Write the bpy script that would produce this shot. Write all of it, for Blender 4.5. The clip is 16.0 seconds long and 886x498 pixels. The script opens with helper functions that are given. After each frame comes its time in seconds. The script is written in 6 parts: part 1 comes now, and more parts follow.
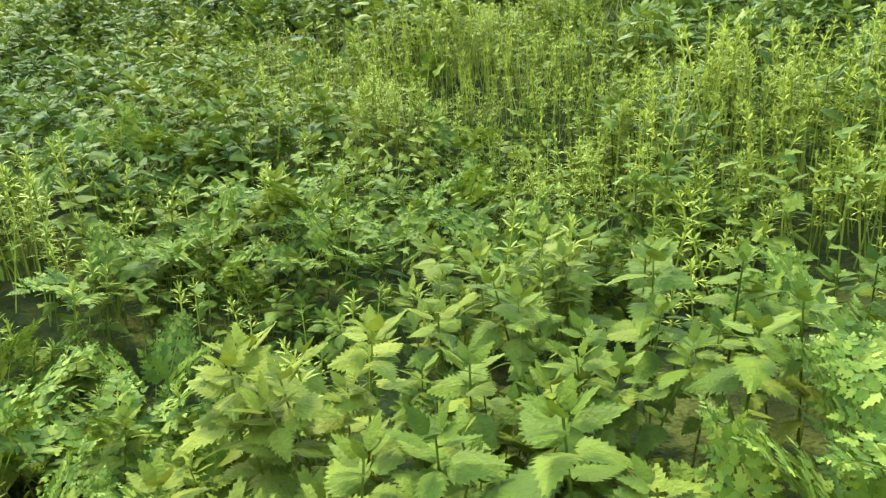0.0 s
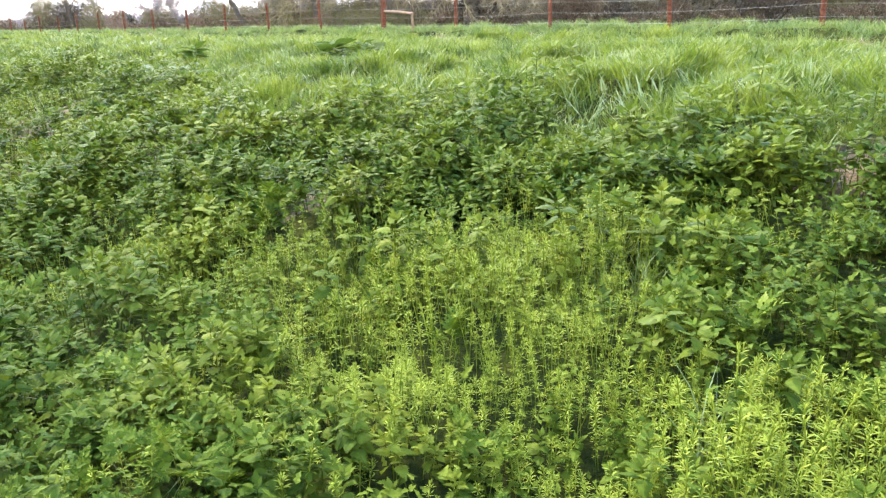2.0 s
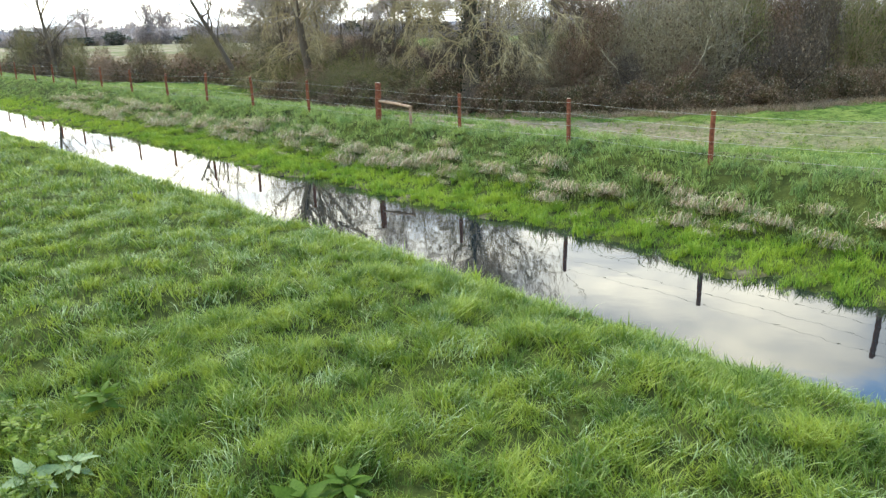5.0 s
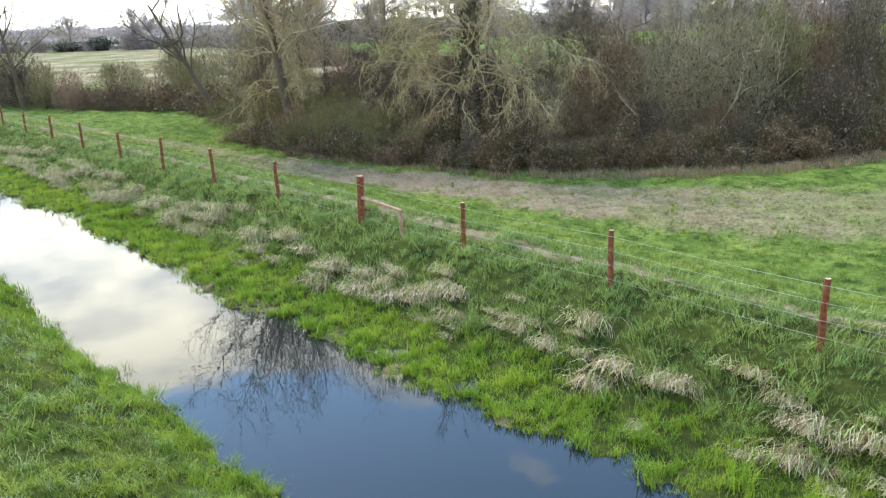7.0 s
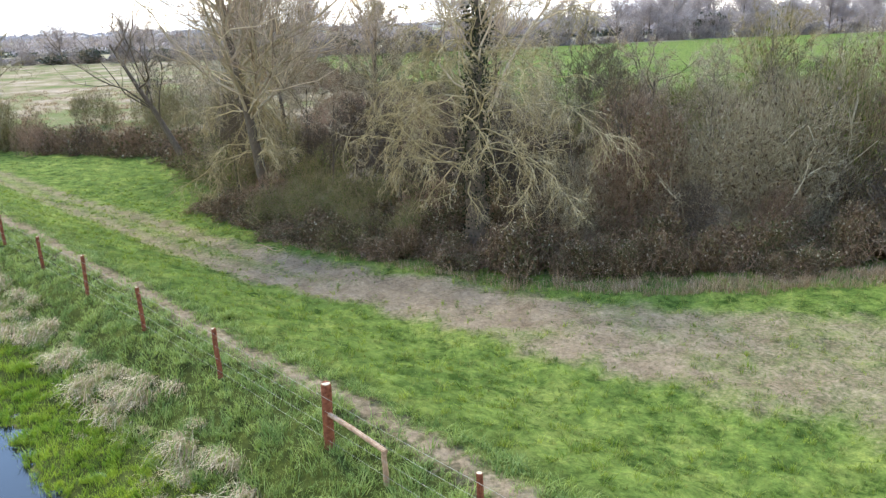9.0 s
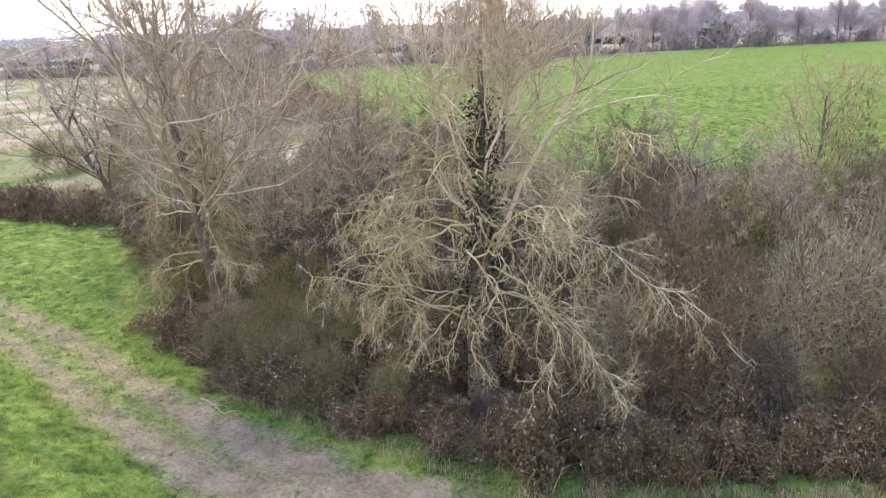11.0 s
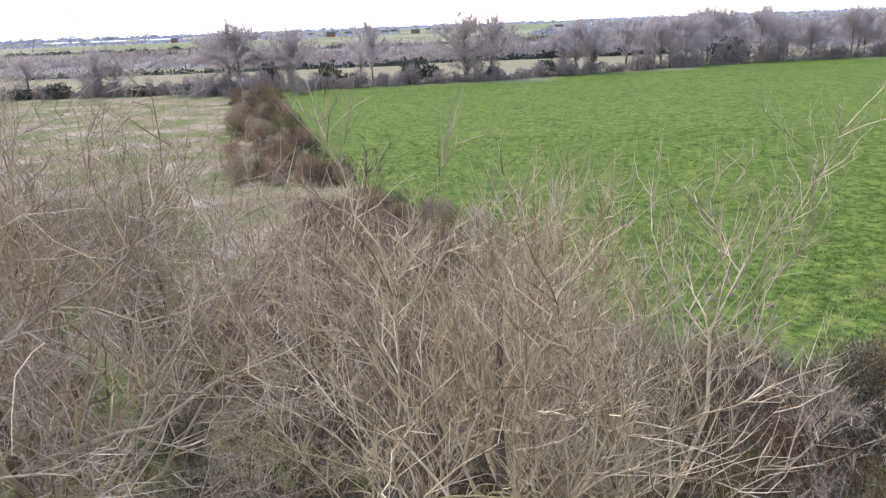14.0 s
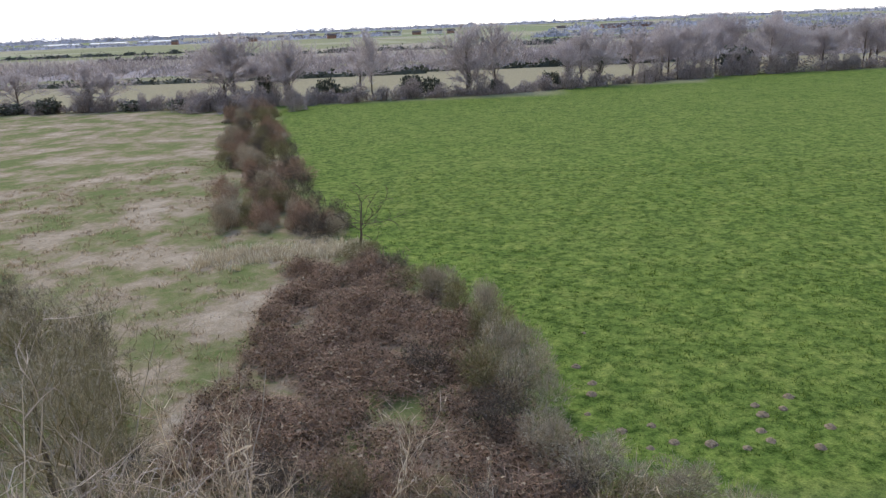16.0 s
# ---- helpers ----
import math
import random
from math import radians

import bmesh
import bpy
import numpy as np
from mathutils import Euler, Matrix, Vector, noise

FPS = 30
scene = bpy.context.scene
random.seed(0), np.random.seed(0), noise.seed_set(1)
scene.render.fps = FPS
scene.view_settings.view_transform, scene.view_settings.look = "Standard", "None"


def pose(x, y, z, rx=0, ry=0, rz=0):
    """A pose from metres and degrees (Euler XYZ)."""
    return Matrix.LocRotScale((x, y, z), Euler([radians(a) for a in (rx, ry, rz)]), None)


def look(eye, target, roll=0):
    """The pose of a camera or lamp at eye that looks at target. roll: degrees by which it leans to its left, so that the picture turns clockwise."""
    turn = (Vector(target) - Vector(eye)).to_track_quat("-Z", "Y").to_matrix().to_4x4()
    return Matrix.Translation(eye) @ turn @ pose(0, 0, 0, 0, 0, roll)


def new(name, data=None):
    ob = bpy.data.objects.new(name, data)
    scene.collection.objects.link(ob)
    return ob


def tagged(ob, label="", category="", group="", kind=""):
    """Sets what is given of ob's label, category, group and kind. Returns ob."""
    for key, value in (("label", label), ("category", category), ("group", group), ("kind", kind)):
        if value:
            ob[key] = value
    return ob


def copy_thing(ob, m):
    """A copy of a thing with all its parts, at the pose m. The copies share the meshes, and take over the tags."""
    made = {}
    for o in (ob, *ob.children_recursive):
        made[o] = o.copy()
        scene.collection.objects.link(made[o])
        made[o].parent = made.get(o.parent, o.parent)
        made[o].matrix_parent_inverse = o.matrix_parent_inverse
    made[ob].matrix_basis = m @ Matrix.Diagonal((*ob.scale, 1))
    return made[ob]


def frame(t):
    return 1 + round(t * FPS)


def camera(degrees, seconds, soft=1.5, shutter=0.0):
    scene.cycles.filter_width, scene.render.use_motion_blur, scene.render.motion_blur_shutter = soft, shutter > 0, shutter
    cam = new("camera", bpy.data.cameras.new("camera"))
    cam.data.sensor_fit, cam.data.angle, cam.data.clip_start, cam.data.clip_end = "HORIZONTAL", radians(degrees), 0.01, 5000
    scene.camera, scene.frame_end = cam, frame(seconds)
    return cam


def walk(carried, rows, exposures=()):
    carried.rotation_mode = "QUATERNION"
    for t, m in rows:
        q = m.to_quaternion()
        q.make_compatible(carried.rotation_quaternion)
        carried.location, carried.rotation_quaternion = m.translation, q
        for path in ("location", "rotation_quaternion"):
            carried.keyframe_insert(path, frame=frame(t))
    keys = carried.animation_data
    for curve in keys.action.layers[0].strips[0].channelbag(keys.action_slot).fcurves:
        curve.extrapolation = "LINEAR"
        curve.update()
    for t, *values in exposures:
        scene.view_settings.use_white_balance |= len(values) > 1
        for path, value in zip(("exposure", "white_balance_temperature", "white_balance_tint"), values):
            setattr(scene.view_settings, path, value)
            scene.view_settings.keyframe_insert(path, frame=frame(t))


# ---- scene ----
cam = camera(61.1, 16.0, soft=1.3)
PATH = [
    (0, (0.098, 0.468, 1.177), (0.025, 2.354, 0.515), -2.2),
    (0.5, (0.088, 0.453, 1.212), (0.012, 2.34, 0.557), -2.3),
    (1, (0.082, 0.442, 1.335), (0.005, 2.336, 0.698), -2.2),
    (1.5, (0.064, 0.522, 1.566), (-0.009, 2.424, 0.952), -1.8),
    (2, (0.042, 0.672, 1.828), (-0.026, 2.579, 1.23), -1.6),
    (2.5, (0.024, 0.896, 2.095), (-0.044, 2.807, 1.509), -1.4),
    (3, (0.001, 1.23, 2.507), (-0.061, 3.143, 1.928), -1.4),
    (3.5, (-0.01, 1.724, 2.944), (-0.073, 3.638, 2.367), -1.4),
    (4, (-0.044, 2.477, 3.372), (-0.105, 4.392, 2.798), -1.4),
    (4.5, (-0.05, 3.265, 3.941), (-0.115, 5.178, 3.363), -1.8),
    (5, (-0.253, 4.334, 4.292), (-0.302, 6.25, 3.722), -1.3),
    (7.5, (-0.466, 11.666, 6.892), (-0.499, 13.579, 6.309), -1.9),
    (8, (-0.518, 13.433, 7.363), (-0.55, 15.347, 6.783), -1.9),
    (8.5, (-0.513, 15.276, 7.987), (-0.546, 17.191, 7.411), -1.9),
    (11, (-0.334, 25.22, 11.538), (-0.367, 27.137, 10.968), -2.1),
    (11.5, (-0.247, 27.288, 12.367), (-0.283, 29.205, 11.797), -2.0),
    (12, (-0.221, 29.374, 13.208), (-0.256, 31.29, 12.638), -2.1),
    (12.5, (-0.186, 31.519, 14.053), (-0.22, 33.436, 13.484), -2.1),
    (13, (-0.132, 33.613, 14.942), (-0.165, 35.53, 14.372), -2.1),
    (13.5, (-0.042, 35.825, 15.844), (-0.077, 37.741, 15.273), -2.1),
    (14, (-0.034, 37.989, 16.718), (-0.066, 39.905, 16.147), -2.2),
    (14.5, (-0.026, 39.993, 17.541), (-0.059, 41.91, 16.97), -2.2),
    (15, (-0.073, 41.997, 18.441), (-0.106, 43.913, 17.869), -2.3),
    (15.5, (-0.124, 43.936, 19.271), (-0.158, 45.853, 18.699), -2.3),
    (16, (-0.03, 45.943, 20.172), (-0.066, 47.859, 19.6), -2.3),
]
walk(cam, [(t, look(eye, target, roll)) for t, eye, target, roll in PATH], [(0, 1.58, 7030, 9), (1, 1.66, 7030, 11), (2, 1.54, 7030, 13), (3.5, 1.46, 7030, 6), (4.5, 1.14, 7030, 1), (5, 0.84, 7030, 0), (8.5, 0.80, 7030, 4), (11, 1.05, 7030, 17), (13, 0.90, 7030, 15), (14.5, 0.14, 7030, 14), (16, -0.16, 7030, 12)])

# ---- light: bright broken cloud, soft sun ----
SUN_ELEV, SUN_AZ = radians(52), radians(-28)
world = bpy.data.worlds.new("sky")
scene.world = world
world.use_nodes = True
wn, wl = world.node_tree.nodes, world.node_tree.links
wn.clear()


def wnode(kind, **props):
    n = wn.new(kind)
    for k, v in props.items():
        if k == "operation":
            n.operation = v
    return n


w_out = wnode("ShaderNodeOutputWorld")
w_sky = wnode("ShaderNodeTexSky")
w_sky.sky_type, w_sky.sun_disc = "NISHITA", False
w_sky.sun_elevation, w_sky.sun_rotation = SUN_ELEV, SUN_AZ
w_sky.air_density, w_sky.dust_density, w_sky.ozone_density = 1.0, 0.2, 5.0
w_co = wnode("ShaderNodeTexCoord")
w_sep = wnode("ShaderNodeSeparateXYZ")
w_zup = wnode("ShaderNodeMath", operation="MAXIMUM")
w_zup.inputs[1].default_value = 0.02
w_zadd = wnode("ShaderNodeMath", operation="ADD")
w_zadd.inputs[1].default_value = 0.12
w_dx, w_dy = wnode("ShaderNodeMath", operation="DIVIDE"), wnode("ShaderNodeMath", operation="DIVIDE")
w_com = wnode("ShaderNodeCombineXYZ")
w_noise = wnode("ShaderNodeTexNoise")
w_noise.inputs["Scale"].default_value = 1.15
w_noise.inputs["Detail"].default_value = 6.0
w_noise.inputs["Roughness"].default_value = 0.55
w_cover = wnode("ShaderNodeMapRange")
for k, v in zip(("From Min", "From Max", "To Min", "To Max"), (0.28, 0.50, 0.45, -0.12)):
    w_cover.inputs[k].default_value = v
w_sum = wnode("ShaderNodeMath", operation="ADD")
w_ramp = wnode("ShaderNodeMapRange")
for k, v in zip(("From Min", "From Max", "To Min", "To Max"), (0.485, 0.575, 0.0, 1.0)):
    w_ramp.inputs[k].default_value = v
w_grey = wnode("ShaderNodeTexNoise")
w_grey.inputs["Scale"].default_value = 2.1
w_grey.inputs["Detail"].default_value = 4.0
w_tone = wnode("ShaderNodeValToRGB")
w_tone.color_ramp.elements[0].position, w_tone.color_ramp.elements[0].color = 0.38, (0.40, 0.43, 0.51, 1)
w_tone.color_ramp.elements[1].position, w_tone.color_ramp.elements[1].color = 0.62, (1.0, 0.955, 0.89, 1)
w_bsky, w_bcl = wnode("ShaderNodeBackground"), wnode("ShaderNodeBackground")
w_bsky.inputs["Strength"].default_value = 0.50
w_dot = wn.new("ShaderNodeVectorMath")
w_dot.operation = "DOT_PRODUCT"
w_dot.inputs[1].default_value = (math.sin(SUN_AZ) * math.cos(SUN_ELEV), math.cos(SUN_AZ) * math.cos(SUN_ELEV), math.sin(SUN_ELEV))
w_glow = wnode("ShaderNodeMapRange")
w_glow.interpolation_type = "SMOOTHSTEP"
for k, v in zip(("From Min", "From Max", "To Min", "To Max"), (-0.3, 1.0, 1.3, 4.0)):
    w_glow.inputs[k].default_value = v
w_mix = wnode("ShaderNodeMixShader")
for a, b in (
    (w_co.outputs["Generated"], w_sep.inputs[0]), (w_sep.outputs[2], w_zup.inputs[0]), (w_zup.outputs[0], w_zadd.inputs[0]),
    (w_sep.outputs[0], w_dx.inputs[0]), (w_zadd.outputs[0], w_dx.inputs[1]), (w_sep.outputs[1], w_dy.inputs[0]), (w_zadd.outputs[0], w_dy.inputs[1]),
    (w_dx.outputs[0], w_com.inputs[0]), (w_dy.outputs[0], w_com.inputs[1]), (w_com.outputs[0], w_noise.inputs["Vector"]), (w_com.outputs[0], w_grey.inputs["Vector"]),
    (w_sep.outputs[2], w_cover.inputs["Value"]), (w_noise.outputs[0], w_sum.inputs[0]), (w_cover.outputs[0], w_sum.inputs[1]), (w_sum.outputs[0], w_ramp.inputs["Value"]),
    (w_grey.outputs[0], w_tone.inputs[0]), (w_co.outputs["Generated"], w_dot.inputs[0]), (w_dot.outputs["Value"], w_glow.inputs["Value"]), (w_glow.outputs[0], w_bcl.inputs["Strength"]), (w_tone.outputs[0], w_bcl.inputs["Color"]), (w_sky.outputs[0], w_bsky.inputs["Color"]),
    (w_ramp.outputs[0], w_mix.inputs[0]), (w_bsky.outputs[0], w_mix.inputs[1]), (w_bcl.outputs[0], w_mix.inputs[2]), (w_mix.outputs[0], w_out.inputs[0]),
):
    wl.new(a, b)

sun = new("sun", bpy.data.lights.new("sun", "SUN"))
sun.data.energy, sun.data.angle, sun.data.color = 2.6, radians(10), (1.0, 0.925, 0.79)
sun.matrix_world = look((math.sin(SUN_AZ) * math.cos(SUN_ELEV) * 50, math.cos(SUN_AZ) * math.cos(SUN_ELEV) * 50, math.sin(SUN_ELEV) * 50), (0, 0, 0))

# ---- materials ----


def mat_base(name):
    m = bpy.data.materials.new(name)
    m.use_nodes = True
    nt = m.node_tree
    nt.nodes.clear()
    return m, nt.nodes, nt.links


def ramp_node(nodes, stops):
    r = nodes.new("ShaderNodeValToRGB")
    while len(r.color_ramp.elements) < len(stops):
        r.color_ramp.elements.new(0.5)
    for e, (p, c) in zip(r.color_ramp.elements, stops):
        e.position, e.color = p, (*c, 1)
    return r


def noise_node(nodes, links, scale, detail=3.0, vector=None, rough=0.55):
    n = nodes.new("ShaderNodeTexNoise")
    n.inputs["Scale"].default_value, n.inputs["Detail"].default_value, n.inputs["Roughness"].default_value = scale, detail, rough
    if vector is not None:
        links.new(vector, n.inputs["Vector"])
    return n


def mix_color(nodes, links, fac, a, b, blend="MIX"):
    n = nodes.new("ShaderNodeMix")
    n.data_type, n.blend_type = "RGBA", blend
    for sock, v in ((n.inputs[0], fac), (n.inputs[6], a), (n.inputs[7], b)):
        if isinstance(v, bpy.types.NodeSocket):
            links.new(v, sock)
        elif isinstance(v, (int, float)):
            sock.default_value = v
        else:
            sock.default_value = (*v, 1)
    return n.outputs[2]


def leaf_material(name, stops, patch_stops=None, patch_scale=0.5, patch_mix=0.5, passing=0.34, rough=0.5, spec=0.14, crinkle=0.0):
    """Foliage: each leaf its own tone, drifting in patches over the ground, with light passing through."""
    m, nodes, links = mat_base(name)
    out = nodes.new("ShaderNodeOutputMaterial")
    geo, co = nodes.new("ShaderNodeNewGeometry"), nodes.new("ShaderNodeTexCoord")
    r = ramp_node(nodes, stops)
    links.new(geo.outputs["Random Per Island"], r.inputs[0])
    color = r.outputs[0]
    if patch_stops:
        n = noise_node(nodes, links, patch_scale, 3.0, geo.outputs["Position"])
        pr = ramp_node(nodes, patch_stops)
        links.new(n.outputs[0], pr.inputs[0])
        color = mix_color(nodes, links, patch_mix, color, pr.outputs[0])
    fine = noise_node(nodes, links, 60.0, 2.0, geo.outputs["Position"])
    fr = ramp_node(nodes, ((0.3, (0.78, 0.78, 0.78)), (0.7, (1.12, 1.12, 1.12))))
    links.new(fine.outputs[0], fr.inputs[0])
    color = mix_color(nodes, links, 1.0, color, fr.outputs[0], "MULTIPLY")
    b = nodes.new("ShaderNodeBsdfPrincipled")
    b.inputs["Roughness"].default_value, b.inputs["Specular IOR Level"].default_value = rough, spec
    links.new(color, b.inputs["Base Color"])
    if crinkle:
        bump = nodes.new("ShaderNodeBump")
        bump.inputs["Strength"].default_value, bump.inputs["Distance"].default_value = crinkle, 0.004
        links.new(noise_node(nodes, links, 260.0, 2.0, geo.outputs["Position"]).outputs[0], bump.inputs["Height"])
        links.new(bump.outputs[0], b.inputs["Normal"])
    tr = nodes.new("ShaderNodeBsdfTranslucent")
    links.new(color, tr.inputs["Color"])
    mx = nodes.new("ShaderNodeMixShader")
    mx.inputs[0].default_value = passing
    links.new(b.outputs[0], mx.inputs[1]), links.new(tr.outputs[0], mx.inputs[2]), links.new(mx.outputs[0], out.inputs[0])
    return m


def bark_material(name, stops, scale=9.0, rough=0.9, island=0.5):
    m, nodes, links = mat_base(name)
    out, b = nodes.new("ShaderNodeOutputMaterial"), nodes.new("ShaderNodeBsdfPrincipled")
    geo = nodes.new("ShaderNodeNewGeometry")
    n = noise_node(nodes, links, scale, 5.0, geo.outputs["Position"])
    r = ramp_node(nodes, stops)
    links.new(n.outputs[0], r.inputs[0])
    ri = ramp_node(nodes, ((0.0, stops[0][1]), (1.0, stops[-1][1])))
    links.new(geo.outputs["Random Per Island"], ri.inputs[0])
    links.new(mix_color(nodes, links, island, r.outputs[0], ri.outputs[0]), b.inputs["Base Color"])
    b.inputs["Roughness"].default_value, b.inputs["Specular IOR Level"].default_value = rough, 0.06
    bump = nodes.new("ShaderNodeBump")
    bump.inputs["Strength"].default_value, bump.inputs["Distance"].default_value = 0.5, 0.02
    n2 = noise_node(nodes, links, scale * 5, 4.0, geo.outputs["Position"])
    links.new(n2.outputs[0], bump.inputs["Height"]), links.new(bump.outputs[0], b.inputs["Normal"])
    links.new(b.outputs[0], out.inputs[0])
    return m


NETTLE = leaf_material("nettle leaf", ((0.0, (0.0333, 0.074, 0.008)), (0.45, (0.0962, 0.1517, 0.0144)), (0.8, (0.1369, 0.1939, 0.02)), (1.0, (0.1998, 0.2405, 0.0288))),
                       ((0.40, (0.037, 0.0851, 0.0096)), (0.5, (0.1147, 0.1665, 0.016)), (0.60, (0.222, 0.2553, 0.0256))), 1.5, 0.5, passing=0.2, spec=0.06, crinkle=0.5)
PARSLEY = leaf_material("cow parsley leaf", ((0.0, (0.0645, 0.1247, 0.01118)), (0.6, (0.1419, 0.215, 0.01978)), (1.0, (0.2494, 0.3096, 0.0387))), None, passing=0.2, spec=0.1, crinkle=0.3)
CLEAVERS = leaf_material("cleavers", ((0.0, (0.1574, 0.2293, 0.0252)), (0.5, (0.278, 0.3494, 0.03906)), (1.0, (0.3777, 0.4313, 0.063))), None, passing=0.32, spec=0.08)
GROUNDLEAF = leaf_material("dark ground leaves", ((0.0, (0.05625, 0.1043, 0.01296)), (0.6, (0.1406, 0.2086, 0.0216)), (1.0, (0.2587, 0.3239, 0.03888))),
                           ((0.38, (0.05063, 0.09882, 0.01404)), (0.62, (0.225, 0.291, 0.0324))), 0.8, 0.45)
DARKTUFT = leaf_material("dark grazed tufts", ((0.0, (0.03, 0.065, 0.011)), (0.6, (0.08, 0.135, 0.02)), (1.0, (0.17, 0.23, 0.04))), None, spec=0.03)
GRASS = leaf_material("meadow grass", ((0.0, (0.035, 0.075, 0.010)), (0.45, (0.13, 0.21, 0.028)), (0.85, (0.24, 0.32, 0.05)), (1.0, (0.42, 0.45, 0.17))),
                      ((0.36, (0.06, 0.125, 0.016)), (0.5, (0.205, 0.28, 0.03)), (0.64, (0.36, 0.42, 0.055))), 2.6, 0.6, passing=0.38, rough=0.45, spec=0.22)
BANKGRASS = leaf_material("bank grass", ((0.0, (0.085, 0.15, 0.035)), (0.55, (0.23, 0.315, 0.085)), (1.0, (0.44, 0.49, 0.19))),
                          ((0.36, (0.09, 0.175, 0.045)), (0.64, (0.30, 0.38, 0.09))), 1.3, 0.5)
PALEGRASS = leaf_material("silvery bent grass", ((0.0, (0.16, 0.24, 0.06)), (0.6, (0.27, 0.35, 0.12)), (1.0, (0.43, 0.49, 0.23))), None, passing=0.25, rough=0.42, spec=0.25)
PALELEAF = leaf_material("pale felted leaf", ((0.0, (0.10, 0.16, 0.05)), (1.0, (0.23, 0.29, 0.13))), None, passing=0.2, crinkle=0.3)
TUSSOCK = leaf_material("weathered tussock straw", ((0.0, (0.22, 0.155, 0.08)), (0.5, (0.46, 0.36, 0.215)), (1.0, (0.72, 0.61, 0.42))), None, passing=0.15, rough=0.8)
DEADSTRAW = leaf_material("dead straw", ((0.0, (0.34, 0.265, 0.16)), (0.5, (0.56, 0.47, 0.31)), (1.0, (0.74, 0.66, 0.48))), None, passing=0.15, rough=0.7)
DRYGRASS = leaf_material("dry brown grass", ((0.0, (0.1625, 0.115, 0.063)), (0.6, (0.3375, 0.2415, 0.147)), (1.0, (0.55, 0.4255, 0.2835))), None, passing=0.15, rough=0.8)
WATERGRASS = leaf_material("waterside grass", ((0.0, (0.12, 0.225, 0.022)), (0.6, (0.25, 0.38, 0.04)), (1.0, (0.43, 0.50, 0.07))), ((0.4, (0.13, 0.24, 0.025)), (0.6, (0.36, 0.44, 0.05))), 1.1, 0.45, passing=0.4)
BRAMBLELEAF = leaf_material("bramble leaf", ((0.0, (0.0384, 0.03795, 0.015)), (0.4, (0.0984, 0.09545, 0.036)), (0.68, (0.174, 0.1207, 0.07)), (0.9, (0.276, 0.2127, 0.135)), (1.0, (0.672, 0.6095, 0.46))), ((0.4, (0.066, 0.0805, 0.025)), (0.6, (0.21, 0.1357, 0.082))), 0.55, 0.4, passing=0.1, rough=0.6, spec=0.05)
BUDLEAF = leaf_material("dry brown leaves", ((0.0, (0.065, 0.045, 0.028)), (0.6, (0.15, 0.11, 0.072)), (1.0, (0.33, 0.265, 0.18))), None, passing=0.1, rough=0.7, spec=0.05)
OLIVEBUD = leaf_material("opening olive buds", ((0.0, (0.06, 0.075, 0.018)), (0.6, (0.135, 0.155, 0.035)), (1.0, (0.27, 0.285, 0.085))), None, passing=0.2)
CROWNTWIG = bark_material("warm grey crown twigs", ((0.3, (0.1124, 0.07852, 0.05064)), (0.5, (0.3678, 0.2791, 0.1929)), (0.7, (0.8173, 0.6717, 0.4663))), 3.0, island=0.75)
IVYLEAF = leaf_material("ivy leaf", ((0.0, (0.014, 0.018, 0.009)), (0.7, (0.038, 0.05, 0.022)), (1.0, (0.09, 0.085, 0.05))), None, passing=0.08, rough=0.5, spec=0.06)
FARLEAF = leaf_material("far evergreen", ((0.0, (0.035, 0.042, 0.03)), (1.0, (0.10, 0.11, 0.075))), None, passing=0.1)
# distance haze painted into the base colour, pale and bluish
HAZEWOOD = leaf_material("far woods tinted with haze", ((0.0, (0.30, 0.31, 0.345)), (1.0, (0.41, 0.42, 0.46))), None, passing=0.2, rough=0.9, spec=0.0)
# leafless scrub in the distance, its tone lightened to stand for haze
SCRUB = leaf_material("far scrub paled by haze", ((0.0, (0.20, 0.168, 0.16)), (0.6, (0.33, 0.285, 0.27)), (1.0, (0.48, 0.425, 0.40))), None, passing=0.25, rough=0.9)
DULLGRASS = leaf_material("trodden pasture grass", ((0.0, (0.081, 0.1187, 0.0288)), (0.6, (0.1823, 0.2188, 0.054)), (1.0, (0.351, 0.3438, 0.132))), ((0.38, (0.0945, 0.1438, 0.03)), (0.62, (0.2835, 0.3, 0.084))), 0.9, 0.5, passing=0.35)
# far crowns: haze put into the colour as a paler, greyer twig
FARTWIG = leaf_material("far twigs paled by haze", ((0.0, (0.34, 0.30, 0.295)), (0.6, (0.48, 0.43, 0.42)), (1.0, (0.62, 0.565, 0.55))), None, passing=0.5, rough=0.9)
BARK = bark_material("grey bark", ((0.3, (0.0432, 0.0336, 0.02448)), (0.55, (0.1044, 0.084, 0.0612)), (0.75, (0.2088, 0.1715, 0.1292))))
PALETWIG = bark_material("pale lichened twigs", ((0.3, (0.1582, 0.1249, 0.05698)), (0.5, (0.3264, 0.2642, 0.1343)), (0.7, (0.5934, 0.4946, 0.293))), 3.0, island=0.6)
GREYTWIG = bark_material("grey brown twigs", ((0.3, (0.1768, 0.135, 0.099)), (0.5, (0.3224, 0.255, 0.189)), (0.7, (0.5408, 0.44, 0.333))), 3.0, island=0.6)
PINKTWIG = bark_material("warm brown twigs", ((0.3, (0.15, 0.105, 0.08)), (0.5, (0.36, 0.275, 0.21)), (0.7, (0.66, 0.555, 0.44))), 3.0, island=0.6)
DARKCANE = bark_material("dark bramble canes", ((0.3, (0.0675, 0.0408, 0.0252)), (0.5, (0.1593, 0.0996, 0.063)), (0.7, (0.3375, 0.234, 0.1575))), 3.0, island=0.6)
